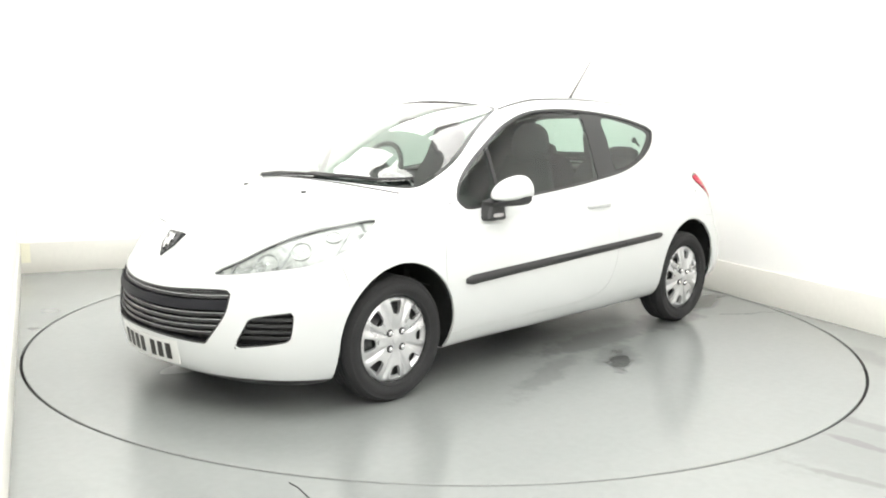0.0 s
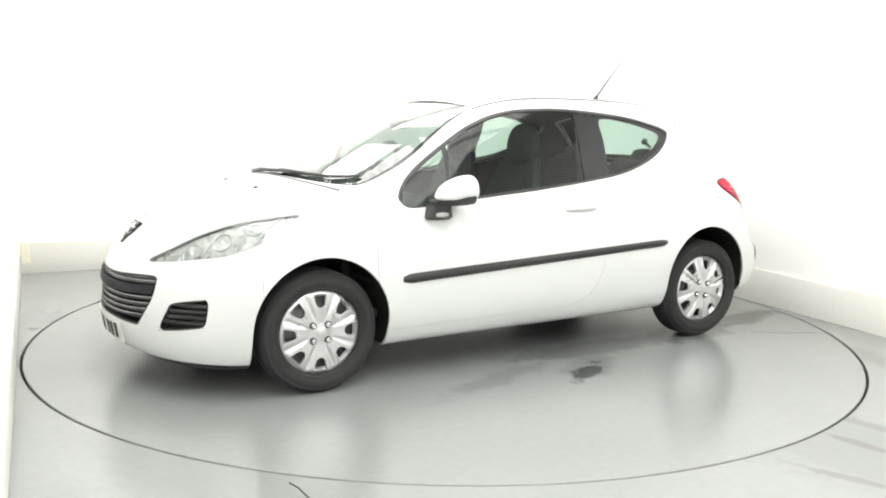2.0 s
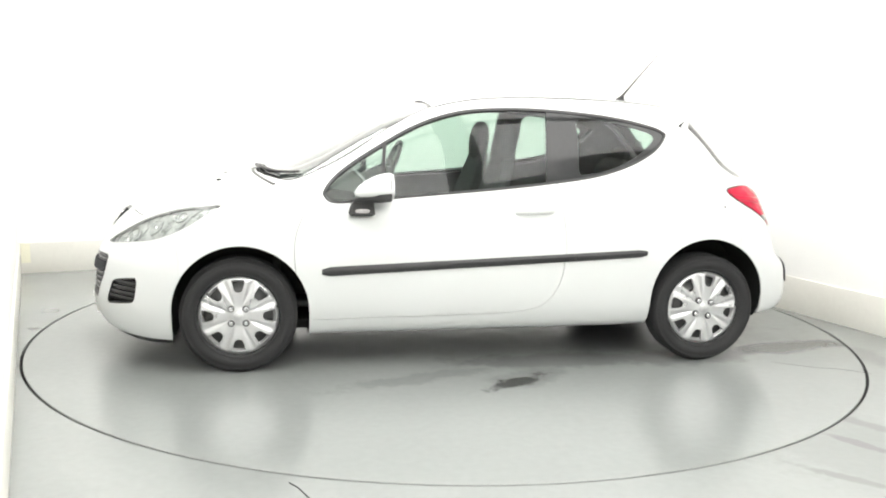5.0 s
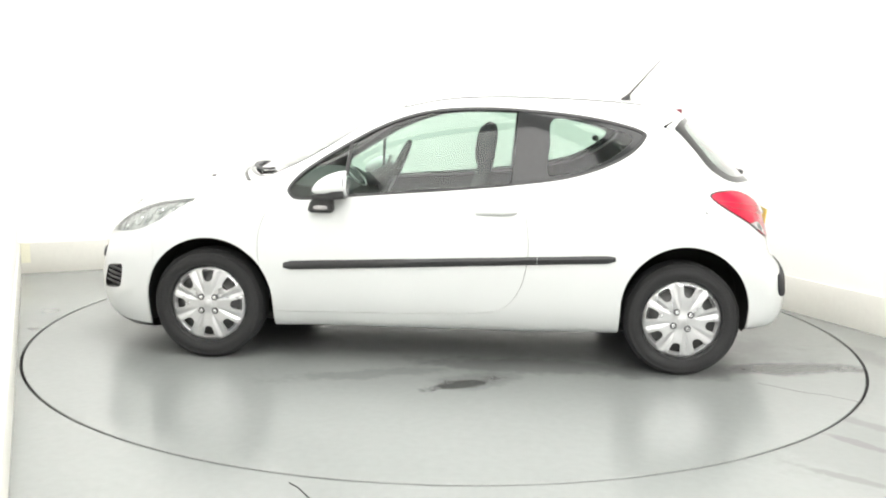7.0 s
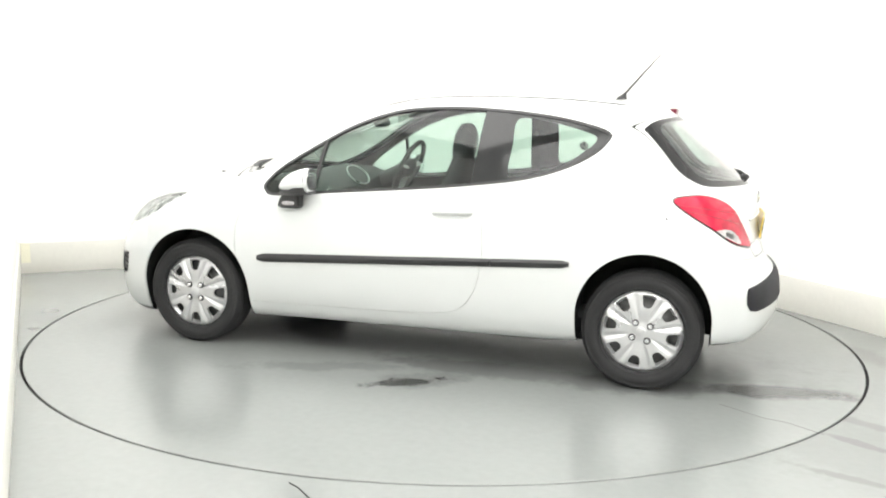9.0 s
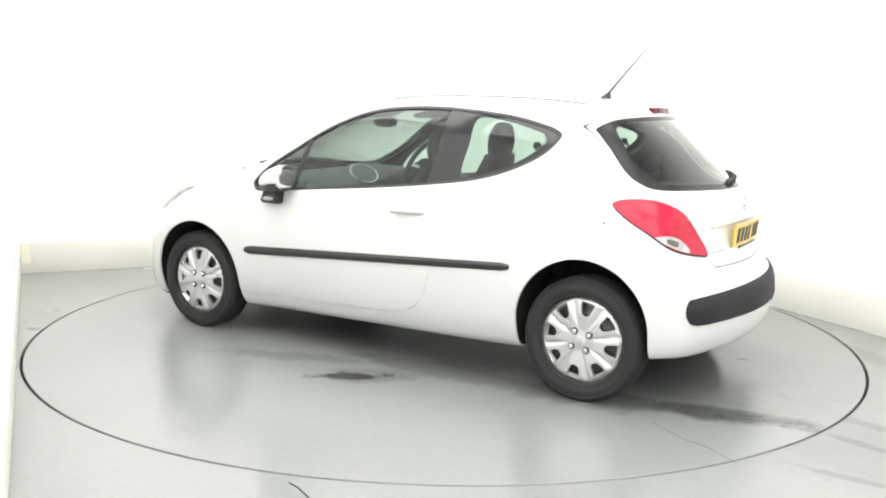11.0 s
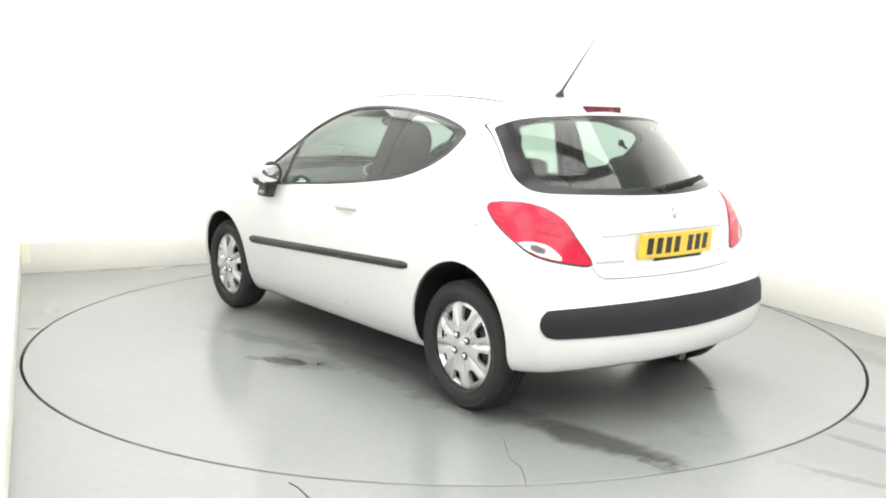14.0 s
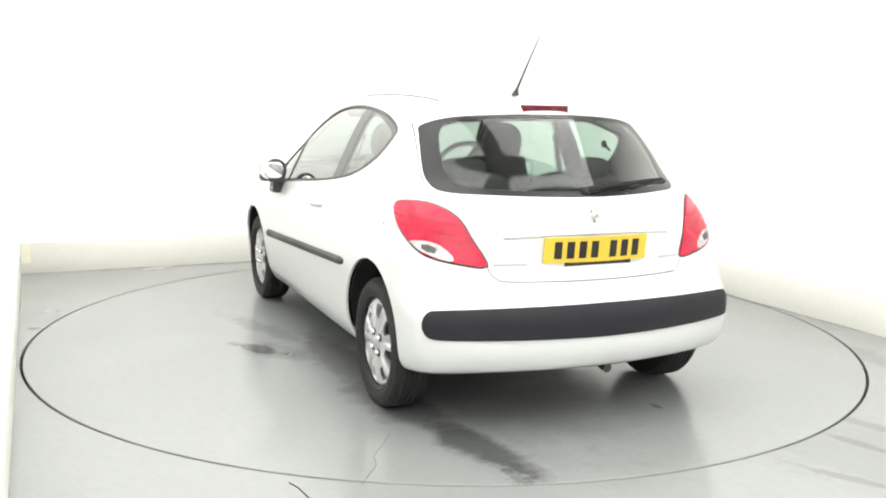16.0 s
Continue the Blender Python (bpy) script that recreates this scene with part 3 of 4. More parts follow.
        under = q[pick[0]] - sk.normals(q[pick[0]:pick[0] + 1])[0] * 0.012
        rings.append([tuple(under)] + ring + [tuple(q[end] - sk.normals(q[end:end + 1])[0] * 0.012)])
    part("roof_spoiler", loft(rings), PAINT, car, "white spoiler lip over the rear window")
    lamp = rounded_box(0.034, 0.246, 0.036, 0.006, 2, pose(-1.327, 0, 1.383))
    bent = [(x + 0.35 * y * y, y, z - 0.06 * y * y) for x, y, z in lamp[0]], lamp[1]
    part("stop_lamp", bent, DEEPRED, car, "dark red high stop lamp")

    # lamps
    corner = lambda x, y, z: (x < -1.2) & (y > 0.3) & (z > 0.6) & (z < 1.05)
    lamp, T = sk.cut(T, outline(TAIL_LAMP, rear_corner), corner)
    edge_in, lamp_edge = sk.cut(lamp, outline(TAIL_LAMP, rear_corner, -0.008))
    white, red = sk.cut(edge_in, outline(REVERSE_LAMP, rear_corner))
    nose = lambda x, y, z: (x > 1.2) & (y > 0.2) & (z > 0.58) & (z < 0.95)
    head, T = sk.cut(T, outline(HEAD_LAMP, front_corner), nose)
    head_in, head_edge = sk.cut(head, outline(HEAD_LAMP, front_corner, -0.004))
    fog_where = lambda x, y, z: (x > 1.6) & (y > 0.35) & (z < 0.55)
    fog, T = sk.cut(T, outline(FOG, front_corner), fog_where)
    fog_back, fog_rim = sk.cut(fog, outline(FOG, front_corner, -0.007))
    slats = []
    for k in range(4):
        zc = 0.375 + 0.027 * k
        bar, _ = sk.band(fog_back, lambda x, y, z, zc=zc: z - zc, -0.007, 0.007)
        slats.append(bar)
    for flip in (False, True):
        def add(name, tris, mat, label="", lift=0.0, rim=0.008, into=car):
            shape, nn = sk.panel(tris, lift, rim)
            if flip:
                shape, nn = flipped(shape), [(a, -b, c) for a, b, c in nn]
            return part(name, shape, mat, into, label, normals=nn)
        s = -1 if flip else 1
        tail = add("tail_lamp", red, RED, "glossy red tail lamp cluster", 0.006, 0.02)
        add("reverse_lens", white, CLEARLENS, "clear reversing lens", 0.005, 0.02, tail)
        add("lamp_seal", lamp_edge, BLACK, "", 0.001, 0.02, tail)
        for zc, tilt in ((0.905, 0.10), (0.868, 0.16)):
            rib, _ = sk.band(red, lambda x, y, z: z - zc + tilt * (-x - y - 0.9), -0.0022, 0.0022, lambda x, y, z: -x - y < 1.1)
            add("lens_rib", rib, RIBRED, "darker red moulded line", 0.0068, 0.004, tail)
        core, _ = sk.cut(white, outline([(0.87, 0.806), (0.93, 0.806), (0.99, 0.786), (0.97, 0.772), (0.91, 0.782)], rear_corner))
        add("bulb_pocket", core, STEEL, "grey bulb pocket behind the clear lens", 0.0058, 0.004, tail)
        lampob = add("head_lamp", head_in, LENS, "clear swept-back headlamp with chrome reflectors", 0.002, 0.0)
        add("lamp_housing", head_in, LAMPBACK, "silvery reflector housing", -0.016, 0.0, lampob)
        add("lamp_edge", head_edge, LAMPEDGE, "", -0.003, 0.006, lampob)
        s = -1 if flip else 1
        for aim, r in (((0.50, 0.555, 0.135), 0.047), ((0.40, 0.665, 0.20), 0.043), ((0.26, 0.72, 0.26), 0.032)):
            w = np.array([aim]) / np.linalg.norm(aim)
            q = surface(np.array([[1.30, 0.0, 0.55]]), w)
            g = sk.normals(q)[0]
            q = q[0] - g * 0.018
            bowl = lathe([(0.012, -0.022), (r * 0.7, -0.014), (r, 0.006), (r + 0.005, 0.007), (r + 0.005, -0.026)], 28)
            m = Matrix.Translation((float(q[0]), s * float(q[1]), float(q[2]))) @ Vector((float(g[0]), s * float(g[1]), float(g[2]))).to_track_quat("Y", "Z").to_matrix().to_4x4()
            part("reflector", moved(bowl, m), LAMPBACK, lampob, "silvery reflector bowl")
            part("bulb", moved(pillow(0.022, 0.026, 0.022, 2), m @ Matrix.Translation((0, -0.006, 0))), CHROME, lampob)
        for k in range(3):
            h0 = -1.42 + 0.30 * k
            rib, _ = sk.band(head_in, lambda x, y, z: y - x - h0 - 0.7 * (z - 0.72), -0.006, 0.006)
            add("lamp_rib", rib, LAMPEDGE, "", -0.012, 0.02, lampob)
        add("fog_grille", fog_back, DARK, "black slatted lower corner grille", -0.03, 0.0)
        frame_ob = add("fog_grille_frame", fog_rim, BLACK, "", -0.001, 0.03)
        for bar in slats:
            shape, nn = sk.panel(bar, -0.006, 0.02, False, True)
            part("slat", flipped(shape) if flip else shape, BLACK, frame_ob)

    # grille
    front = lambda x, y, z: (x > 1.75) & (z < 0.62)
    grille, T = sk.cut(T, outline(GRILLE, end_view), front)
    mesh, rim = sk.cut(grille, outline(GRILLE, end_view, -0.008))
    shape, nn = sk.panel(mesh, -0.05, 0.0, True)
    gr = part("grille", shape, DARK, car, "wide black front grille with thin bright edged slats", normals=nn)
    shape, nn = sk.panel(rim, -0.001, 0.05, True)
    part("grille_frame", shape, BLACK, gr, normals=nn)
    arc = lambda y: 0.022 * (y / 0.5) ** 2
    bar, _ = sk.band(mesh, lambda x, y, z: z - 0.490 - arc(y), -0.021, 0.021)
    shape, nn = sk.panel(bar, 0.003, 0.06, True)
    part("grille_bar", shape, GREY, gr, "thick grey plastic grille bar", normals=nn)
    for zc in (0.544, 0.526, 0.448, 0.420, 0.392, 0.364):
        bar, _ = sk.band(mesh, lambda x, y, z: z - zc - arc(y), -0.0075, 0.0075)
        if len(bar):
            shape, nn = sk.panel(bar, -0.012, 0.03, True, True)
            part("slat", shape, BLACK, gr)
            edge, _ = sk.cut(bar, lambda x, y, z: -(z - zc - arc(y) - 0.005))
            shape, nn = sk.panel(edge, -0.0105, 0.006, True, True)
            part("slat_edge", shape, SILVER, gr, "thin bright slat edge")

    # rear bumper strip
    strip, T = sk.cut(T, outline(STRIP, rear_corner, soft=True), lambda x, y, z: (x < -1.5) & (z < 0.62) & (z > 0.36))
    shape, nn = sk.panel(strip, 0.007, 0.02, True)
    part("bumper_strip", shape, GREY, car, "dark grey plastic rear bumper strip", normals=nn)

    # panels, with a narrow dark gap between them
    joints = []
    def panel_cut(tris, rule, where, gap=GAP):
        own, other = sk.cut(tris, lambda x, y, z: rule(x, y, z) + gap, where)
        joint, other = sk.cut(other, lambda x, y, z: rule(x, y, z) - gap, where)
        joints.append(joint)
        return own, other
    door, T = panel_cut(T, outline(DOOR, side_view), lambda x, y, z: (y > 0.5) & (z < 1.12) & (x < 1.1) & (x > -0.6))
    bonnet, T = panel_cut(T, outline(BONNET, plan_view), lambda x, y, z: (z > 0.70) & (x > 0.95) & (x < 2.0), 0.002)
    gate, T = panel_cut(T, outline(TAILGATE, end_view), lambda x, y, z: (x < -1.1) & (z > 0.55), 0.0018)
    fbump, T = panel_cut(T, lambda x, y, z: -(x - 1.56 - 0.25 * np.maximum(z - 0.6, 0)), lambda x, y, z: (x > 1.2) & (z < 0.86), 0.0007)
    rbump, T = panel_cut(T, lambda x, y, z: np.maximum(z - 0.655 - 0.4 * np.maximum(0.5 - (-x - y - 0.75), 0) * 0.2, x + 1.45), lambda x, y, z: x < -1.3, 0.0004)
    T0 = T
    gutter, T = sk.band(T, lambda x, y, z: y - 0.480 - 0.03 * x, -0.008, 0.008, lambda x, y, z: (z > 1.3) & (x < 0.24) & (x > -1.13))
    for flip in (False, True):
        def add(name, tris, mat, label="", lift=0.0, rim=0.012, into=car):
            shape, nn = sk.panel(tris, lift, rim)
            if flip:
                shape, nn = flipped(shape), [(a, -b, c) for a, b, c in nn]
            return part(name, shape, mat, into, label, normals=nn)
        doorob = add("door", door, PAINT, "closed white passenger door" if not flip else "closed white driver's door")
        add("roof_gutter", gutter, BLACK, "thin dark roof gutter strip", 0.003, 0.012)
    for name, tris, label in (("bonnet", bonnet, "smooth white bonnet"), ("tailgate", gate, "closed white tailgate"), ("front_bumper", fbump, "white front bumper"),
                              ("rear_bumper", rbump, "white rear bumper"), ("body_shell", T, "white roof, wings and sills")):
        shape, nn = sk.panel(tris, 0.0, 0.012, True)
        part(name, shape, PAINT, car, label, normals=nn)
    for joint in joints[1:]:
        shape, nn = sk.panel(joint, -0.007, 0.0, True)
        part("panel_joint", shape, DARK, car, "dark gap between the panels", normals=nn)
    for flip in (False, True):
        shape, nn = sk.panel(joints[0], -0.007, 0.0)
        part("panel_joint", flipped(shape) if flip else shape, DARK, car, "dark gap round the door")

    # cabin lining, set in from the shell
    cab = np.concatenate([T0, door])
    c = np.array(sk.p)[cab].mean(1)
    cab = cab[(c[:, 2] > 0.45) & (c[:, 0] > -1.75) & (c[:, 0] < 1.15)]
    up = np.array(sk.p)[cab].mean(1)
    roofy = (up[:, 2] > 1.40)
    for name, tris, mat, label in (("headlining", cab[roofy], LINING, "pale roof lining"), ("cabin_lining", cab[~roofy], TRIM, "dark grey cabin side trim")):
        shape, nn = sk.panel(tris, -0.03, 0.0, True)
        part(name, (shape[0], [tuple(reversed(f)) for f in shape[1]]), mat, car, label)
    gate_in, nn = sk.panel(gate, -0.03, 0.0, True)
    part("tailgate_lining", (gate_in[0], [tuple(reversed(f)) for f in gate_in[1]]), TRIM, car)
    return sk


def build_wheels(car):
    tyre = [(0.205, 0.07), (0.210, 0.080), (0.217, 0.0865), (0.220, 0.0850), (0.236, 0.0905), (0.240, 0.0925), (0.258, 0.0935), (0.262, 0.0915), (0.275, 0.0875), (0.279, 0.0885), (0.282, 0.0850), (0.291, 0.075), (0.2975, 0.060)]
    tread = []
    for k in range(5):
        y0 = 0.052 - 0.026 * k
        tread += [(0.3005, y0 + 0.008), (0.3005, y0 - 0.008), (0.294, y0 - 0.010), (0.294, y0 - 0.016)]
    tread = tread[:-2]
    prof = tyre + tread + [(r, -y) for r, y in reversed(tyre)]
    tyre_mesh = mesh_of("tyre", lathe(prof, 72), RUBBER)
    # slotted cover
    rings, seg = 26, 256
    rs = np.linspace(0.004, 0.205, rings)
    prof_y = curve((0, 0.004), (0.03, 0.004), (0.045, 0.0), (0.075, 0.001), (0.12, 0.004), (0.16, 0.0), (0.19, -0.006), (0.205, -0.016))
    pts, tris = [], []
    for r in rs:
        for k in range(seg):
            a = 2 * math.pi * k / seg
            w = abs(((a / (2 * math.pi) * 8 + 0.5) % 1) - 0.5) * 2
            groove = -0.011 * math.exp(-((w - 1.0) / 0.22) ** 2) * np.clip((r - 0.06) / 0.05, 0, 1) * np.clip((0.2 - r) / 0.02, 0, 1)
            pts.append((r * math.cos(a), float(prof_y(r)) + groove, r * math.sin(a)))
    for i in range(rings - 1):
        for k in range(seg):
            a, b = i * seg + k, i * seg + (k + 1) % seg
            tris += [(a, b, b + seg), (a, b + seg, a + seg)]
    tmp = Skin(pts)
    def holes(x, y, z):
        r = np.hypot(x, z)
        a = np.arctan2(z, x) / (2 * math.pi) * 8 + 0.5
        w = np.abs((a - np.floor(a)) - 0.5) / 8 * 2 * math.pi * r
        half = 0.020 + (r - 0.126) * 0.24
        inner = np.hypot(w, np.minimum(r - 0.146, 0) * 1.05) - 0.0235
        return np.maximum(np.maximum(w - half, np.where(r < 0.146, inner, -1)), r - 0.189)
    _, cover = tmp.cut(np.array(tris), holes)
    ids, inv = np.unique(cover, return_inverse=True)
    f = [tuple(t) for t in inv.reshape(-1, 3)]
    p = [tmp.p[i] for i in ids]
    edges = {(t[k], t[(k + 1) % 3]) for t in f for k in range(3)}
    loose = [(a, b) for a, b in edges if (b, a) not in edges]
    twin = {}
    for a, b in loose:
        for v in (a, b):
            if v not in twin:
                twin[v] = len(p)
                q = p[v]
                k = 0.93 if math.hypot(q[0], q[2]) < 0.2 else 1.0
                p.append((q[0] * k, q[1] - 0.018, q[2] * k))
        f.append((b, a, twin[a], twin[b]))
    cover_mesh = mesh_of("cover", (p, f), SILVER)
    # face outwards along +y
    back = lathe([(0.004, 0.035), (0.09, 0.03), (0.12, 0.045), (0.15, 0.03), (0.19, 0.035), (0.208, 0.062), (0.208, -0.06), (0.19, -0.06), (0.17, 0.0)], 64)
    rim_mesh = mesh_of("rim", back, STEEL)
    bolt_shape = lathe([(0.0005, 0.010), (0.008, 0.010), (0.0115, 0.006), (0.0125, -0.006)], 12)
    bolt_mesh = mesh_of("bolt", bolt_shape, CHROME)
    ring_mesh = mesh_of("bolt_recess", lathe([(0.0005, 0.0052), (0.0165, 0.0052), (0.0178, 0.004), (0.0185, -0.004)], 16), BLACK)
    cap_mesh = mesh_of("centre_cap", lathe([(0.0005, 0.009), (0.018, 0.008), (0.024, 0.005), (0.026, -0.002)], 32), SILVER)
    disc_mesh = mesh_of("brake_disc", lathe([(0.05, 0.0), (0.125, 0.0), (0.125, -0.02), (0.05, -0.02)], 48), STEEL)
    for x, spin in ((1.27, 0), (-1.27, -10)):
        for s in (1, -1):
            hub = new("wheel", rim_mesh)
            hub.parent = car
            hub.location = (x, s * 0.737, 0.3005)
            hub.rotation_euler = (0, radians(spin), 0) if s > 0 else (0, radians(spin), math.pi)
            tagged(hub, "steel wheel with silver eight-slot cover and worn black tyre")
            for nm, me, y in (("tyre", tyre_mesh, 0), ("wheel_cover", cover_mesh, 0.078), ("centre_cap", cap_mesh, 0.080), ("brake_disc", disc_mesh, 0.01)):
                o = new(nm, me)
                o.parent = hub
                o.location = (0, y, 0)
            for k in range(4):
                a = radians(45 + 90 * k)
                for nm, me in (("bolt_recess", ring_mesh), ("bolt", bolt_mesh)):
                    o = new(nm, me)
                    o.parent = hub
                    o.location = (0.053 * math.cos(a), 0.0785 if nm == "bolt_recess" else 0.083, 0.053 * math.sin(a))
    # wheel wells
    for x, zc, r in ((1.258, 0.322, 0.36), (-1.272, 0.364, 0.343)):
        for s in (1, -1):
            arcp = [(x + r * math.cos(a), zc + r * math.sin(a)) for a in np.linspace(math.radians(-21), math.radians(201), 44)]
            vs = [(px, s * y, pz) for px, pz in arcp for y in (0.845, 0.50)]
            fs = [(2 * i, 2 * i + 1, 2 * i + 3, 2 * i + 2) for i in range(len(arcp) - 1)]
            k = len(vs)
            vs += [(px, s * 0.50, pz) for px, pz in arcp]
            fs.append(tuple(range(k, len(vs))))
            vs2 = [(vx, s * (float(side_plan(vx) + side_drop(vz)) - 0.03) if abs(vy) > 0.8 else vy, vz) for vx, vy, vz in vs]
            part("wheel_well", (vs2, fs), DARK, car, "black wheel well liner")


def build_fittings(car):
    # side mouldings
    for s in (1, -1):
        xs = np.linspace(0.845, -0.905, 44)
        rings = []
        for i, x in enumerate(xs):
            zc = 0.534 + (0.845 - x) / 1.75 * 0.087
            y = float(side_plan(x) + side_drop(zc)) - 0.001
            h = 0.0235 - 0.004 * i / 43
            k = 0.55 if i in (0, 43) else 1.0
            rings.append([(x, s * (y - 0.004), zc - h * k), (x, s * (y + 0.008 * k), zc - h * k), (x, s * (y + 0.015 * k), zc - h * 0.5 * k), (x, s * (y + 0.016 * k), zc + h * 0.35 * k), (x, s * (y + 0.006 * k), zc + h * k), (x, s * (y - 0.004), zc + h * k)])
        cut_i = 33
        for a, b, nm in ((0, cut_i, "door_moulding"), (cut_i, 43, "quarter_moulding")):
            seg = rings[a:b + 1]
            if a:
                seg[0] = [(p[0] - 0.003, p[1], p[2]) for p in seg[0]]
            part(nm, loft(seg if s < 0 else [list(reversed(r)) for r in seg]), BLACK, car, "black rubbing strip")
        if s > 0:
            # oval added for a small grey mark on the rear quarter
            part("grey_mark", pillow(0.016, 0.008, 0.035, 2.3, at=pose(-1.364, float(side_plan(-1.364) + side_drop(0.858)) - 0.006, 0.858, 0, 20, 0)), STEEL, car, "small dull grey mark on the side")
        # handles
        hx = -0.285
        y = float(side_plan(hx) + side_drop(0.85))
        h = tube([(hx + 0.11, s * (y - 0.002), 0.838), (hx + 0.09, s * (y + 0.010), 0.842), (hx, s * (y + 0.015), 0.846), (hx - 0.08, s * (y + 0.012), 0.848), (hx - 0.10, s * (y - 0.002), 0.848)], [0.012, 0.016, 0.017, 0.016, 0.012], 12)
        part("door_handle", h, PAINT, car, "white pull handle")
        # mirrors
        rings = []
        for k in range(15):
            t = k / 14
            x = 0.500 + 0.180 * t
            sc = math.sqrt(max(0.015, 1 - t ** 1.6))
            wide = math.sqrt(max(0.05, 1 - t ** 3.2))
            ring = []
            for j in range(24):
                b = 2 * math.pi * j / 24
                cy, cz = math.cos(b), math.sin(b)
                yy = 0.082 * math.copysign(abs(cy) ** 0.88, cy) * wide
                zz = (0.082 if cz > 0 else 0.052) * math.copysign(abs(cz) ** 0.85, cz) * sc
                ring.append((x - 0.015 * (yy / 0.09), s * (0.887 + yy), 0.965 + zz - 0.025 * t * t))
            rings.append(ring if s < 0 else list(reversed(ring)))
        cap = part("door_mirror", loft(rings), PAINT, car, "white door mirror with black base")
        low = []
        for x, y0, y1, z0, z1 in ((0.500, 0.815, 0.968, 0.908, 0.948), (0.55, 0.80, 0.968, 0.903, 0.944), (0.64, 0.80, 0.93, 0.898, 0.928), (0.685, 0.81, 0.885, 0.895, 0.915)):
            r = [(x, s * y0, z0), (x, s * (y0 + 0.02), z0 - 0.006), (x, s * (y1 - 0.02), z0 - 0.002), (x, s * y1, z0 + 0.015), (x, s * y1, z1), (x, s * y0, z1)]
            low.append(r if s < 0 else list(reversed(r)))
        part("mirror_base", loft(low), BLACK, cap, "black lower mirror shell")
        stalk = []
        for z, x0, x1, y0, y1 in ((0.822, 0.585, 0.70, 0.80, 0.862), (0.835, 0.575, 0.71, 0.79, 0.872), (0.87, 0.58, 0.70, 0.79, 0.868), (0.92, 0.585, 0.67, 0.79, 0.87)):
            r = [(x0, s * y0, z), (x1, s * y0, z), (x1, s * (y1 - 0.012), z), (x1 - 0.012, s * y1, z), (x0 + 0.008, s * y1, z), (x0, s * (y1 - 0.008), z)]
            stalk.append(r if s > 0 else list(reversed(r)))
        part("mirror_stalk", loft(stalk), BLACK, cap, "black mirror foot")
        part("repeater_lamp", pillow(0.075, 0.012, 0.022, 3, at=pose(0.640, s * 0.872, 0.850)), CLEARLENS, cap, "clear side indicator lens")
        part("mirror_face", moved(pillow(0.006, 0.128, 0.100, 2.6), pose(0.491, s * 0.885, 0.972)), MIRROR, cap, "mirror glass")
        part("mirror_frame", moved(pillow(0.03, 0.168, 0.146, 2.3), pose(0.505, s * 0.885, 0.972)), BLACK, cap)

    # aerial
    base = part("aerial", loft([[(-1.02 + a * 0.032 - 0.004, b * 0.017, 1.445) for a, b in OCT], [(-1.025 + a * 0.027, b * 0.014, 1.458) for a, b in OCT], [(-1.04 + a * 0.010, b * 0.007, 1.478) for a, b in OCT], [(-1.047 + a * 0.005, b * 0.005, 1.488) for a, b in OCT]]), BLACK, car, "black roof aerial")
    part("aerial_rod", tube([(-1.045, 0, 1.482), (-1.12, 0, 1.571), (-1.255, 0, 1.728)], [0.0062, 0.0045, 0.0014], 8), BLACK, base, "thin black rod")

    # wipers
    def on_screen(x, y, up):
        q = np.array([[x, y, float(top_line(x + np.clip((x + 0.1) / 0.7, 0, 1) * 0.36 * y * y) - 0.10 * y * y)]])[0]
        return (q[0], q[1], q[2] + up)
    for pts in ([(1.19, -0.42), (1.215, -0.2), (1.20, 0.05), (1.175, 0.2)], [(1.18, 0.02), (1.155, 0.25), (1.08, 0.45), (0.975, 0.58)]):
        arm = part("wiper", tube([on_screen(x, y, 0.012 + 0.006 * (i % 3 > 0)) for i, (x, y) in enumerate(pts)], [0.011, 0.010, 0.008, 0.005], 8), BLACK, car, "black windscreen wiper")
        part("wiper_blade", tube([on_screen(x - 0.018, y, 0.008) for x, y in pts], 0.006, 6), RUBBER, arm)
    for y in (0.27, -0.25):
        part("washer_jet", pillow(0.03, 0.022, 0.012, 2.5, at=pose(1.40, y, 0.965 - 0.1 * y * y)), BLACK, car)
    scuttle = [on_screen(1.224 - 0.36 * y * y, y, -0.004) for y in np.linspace(-0.62, 0.62, 25)]
    head_seal = [on_screen(0.25, y, -0.001) for y in np.linspace(-0.47, 0.47, 25)]
    part("windscreen_seal", tube([(x - np.clip((x + 0.1) / 0.7, 0, 1) * 0.36 * y * y, y, z) for x, y, z in head_seal], 0.005, 8, 0.8), DARK, car, "black rubber seal along the top of the windscreen")
    part("scuttle", tube(scuttle, 0.014, 8, 0.5), BLACK, car, "black scuttle strip under the windscreen")

    def on_back(y, z, out=0.0):
        return (float(rear_line(z) + rear_bow(z) * y * y) - out, y, z)
    piv = part("rear_wiper", tube([on_back(0.0, 1.034, 0.022), on_back(-0.2, 1.048, 0.019), on_back(-0.38, 1.054, 0.012), on_back(-0.565, 1.058, 0.006)], [0.014, 0.014, 0.013, 0.006], 8), DARK, car, "black rear wiper")
    part("wiper_pivot", pillow(0.04, 0.045, 0.045, 2.3, at=pose(*on_back(0.0, 1.03, 0.005))), BLACK, piv)
    part("wiper_blade", tube([on_back(-0.02, 1.026, 0.012), on_back(-0.30, 1.042, 0.010), on_back(-0.575, 1.048, 0.004)], 0.009, 6), RUBBER, piv)

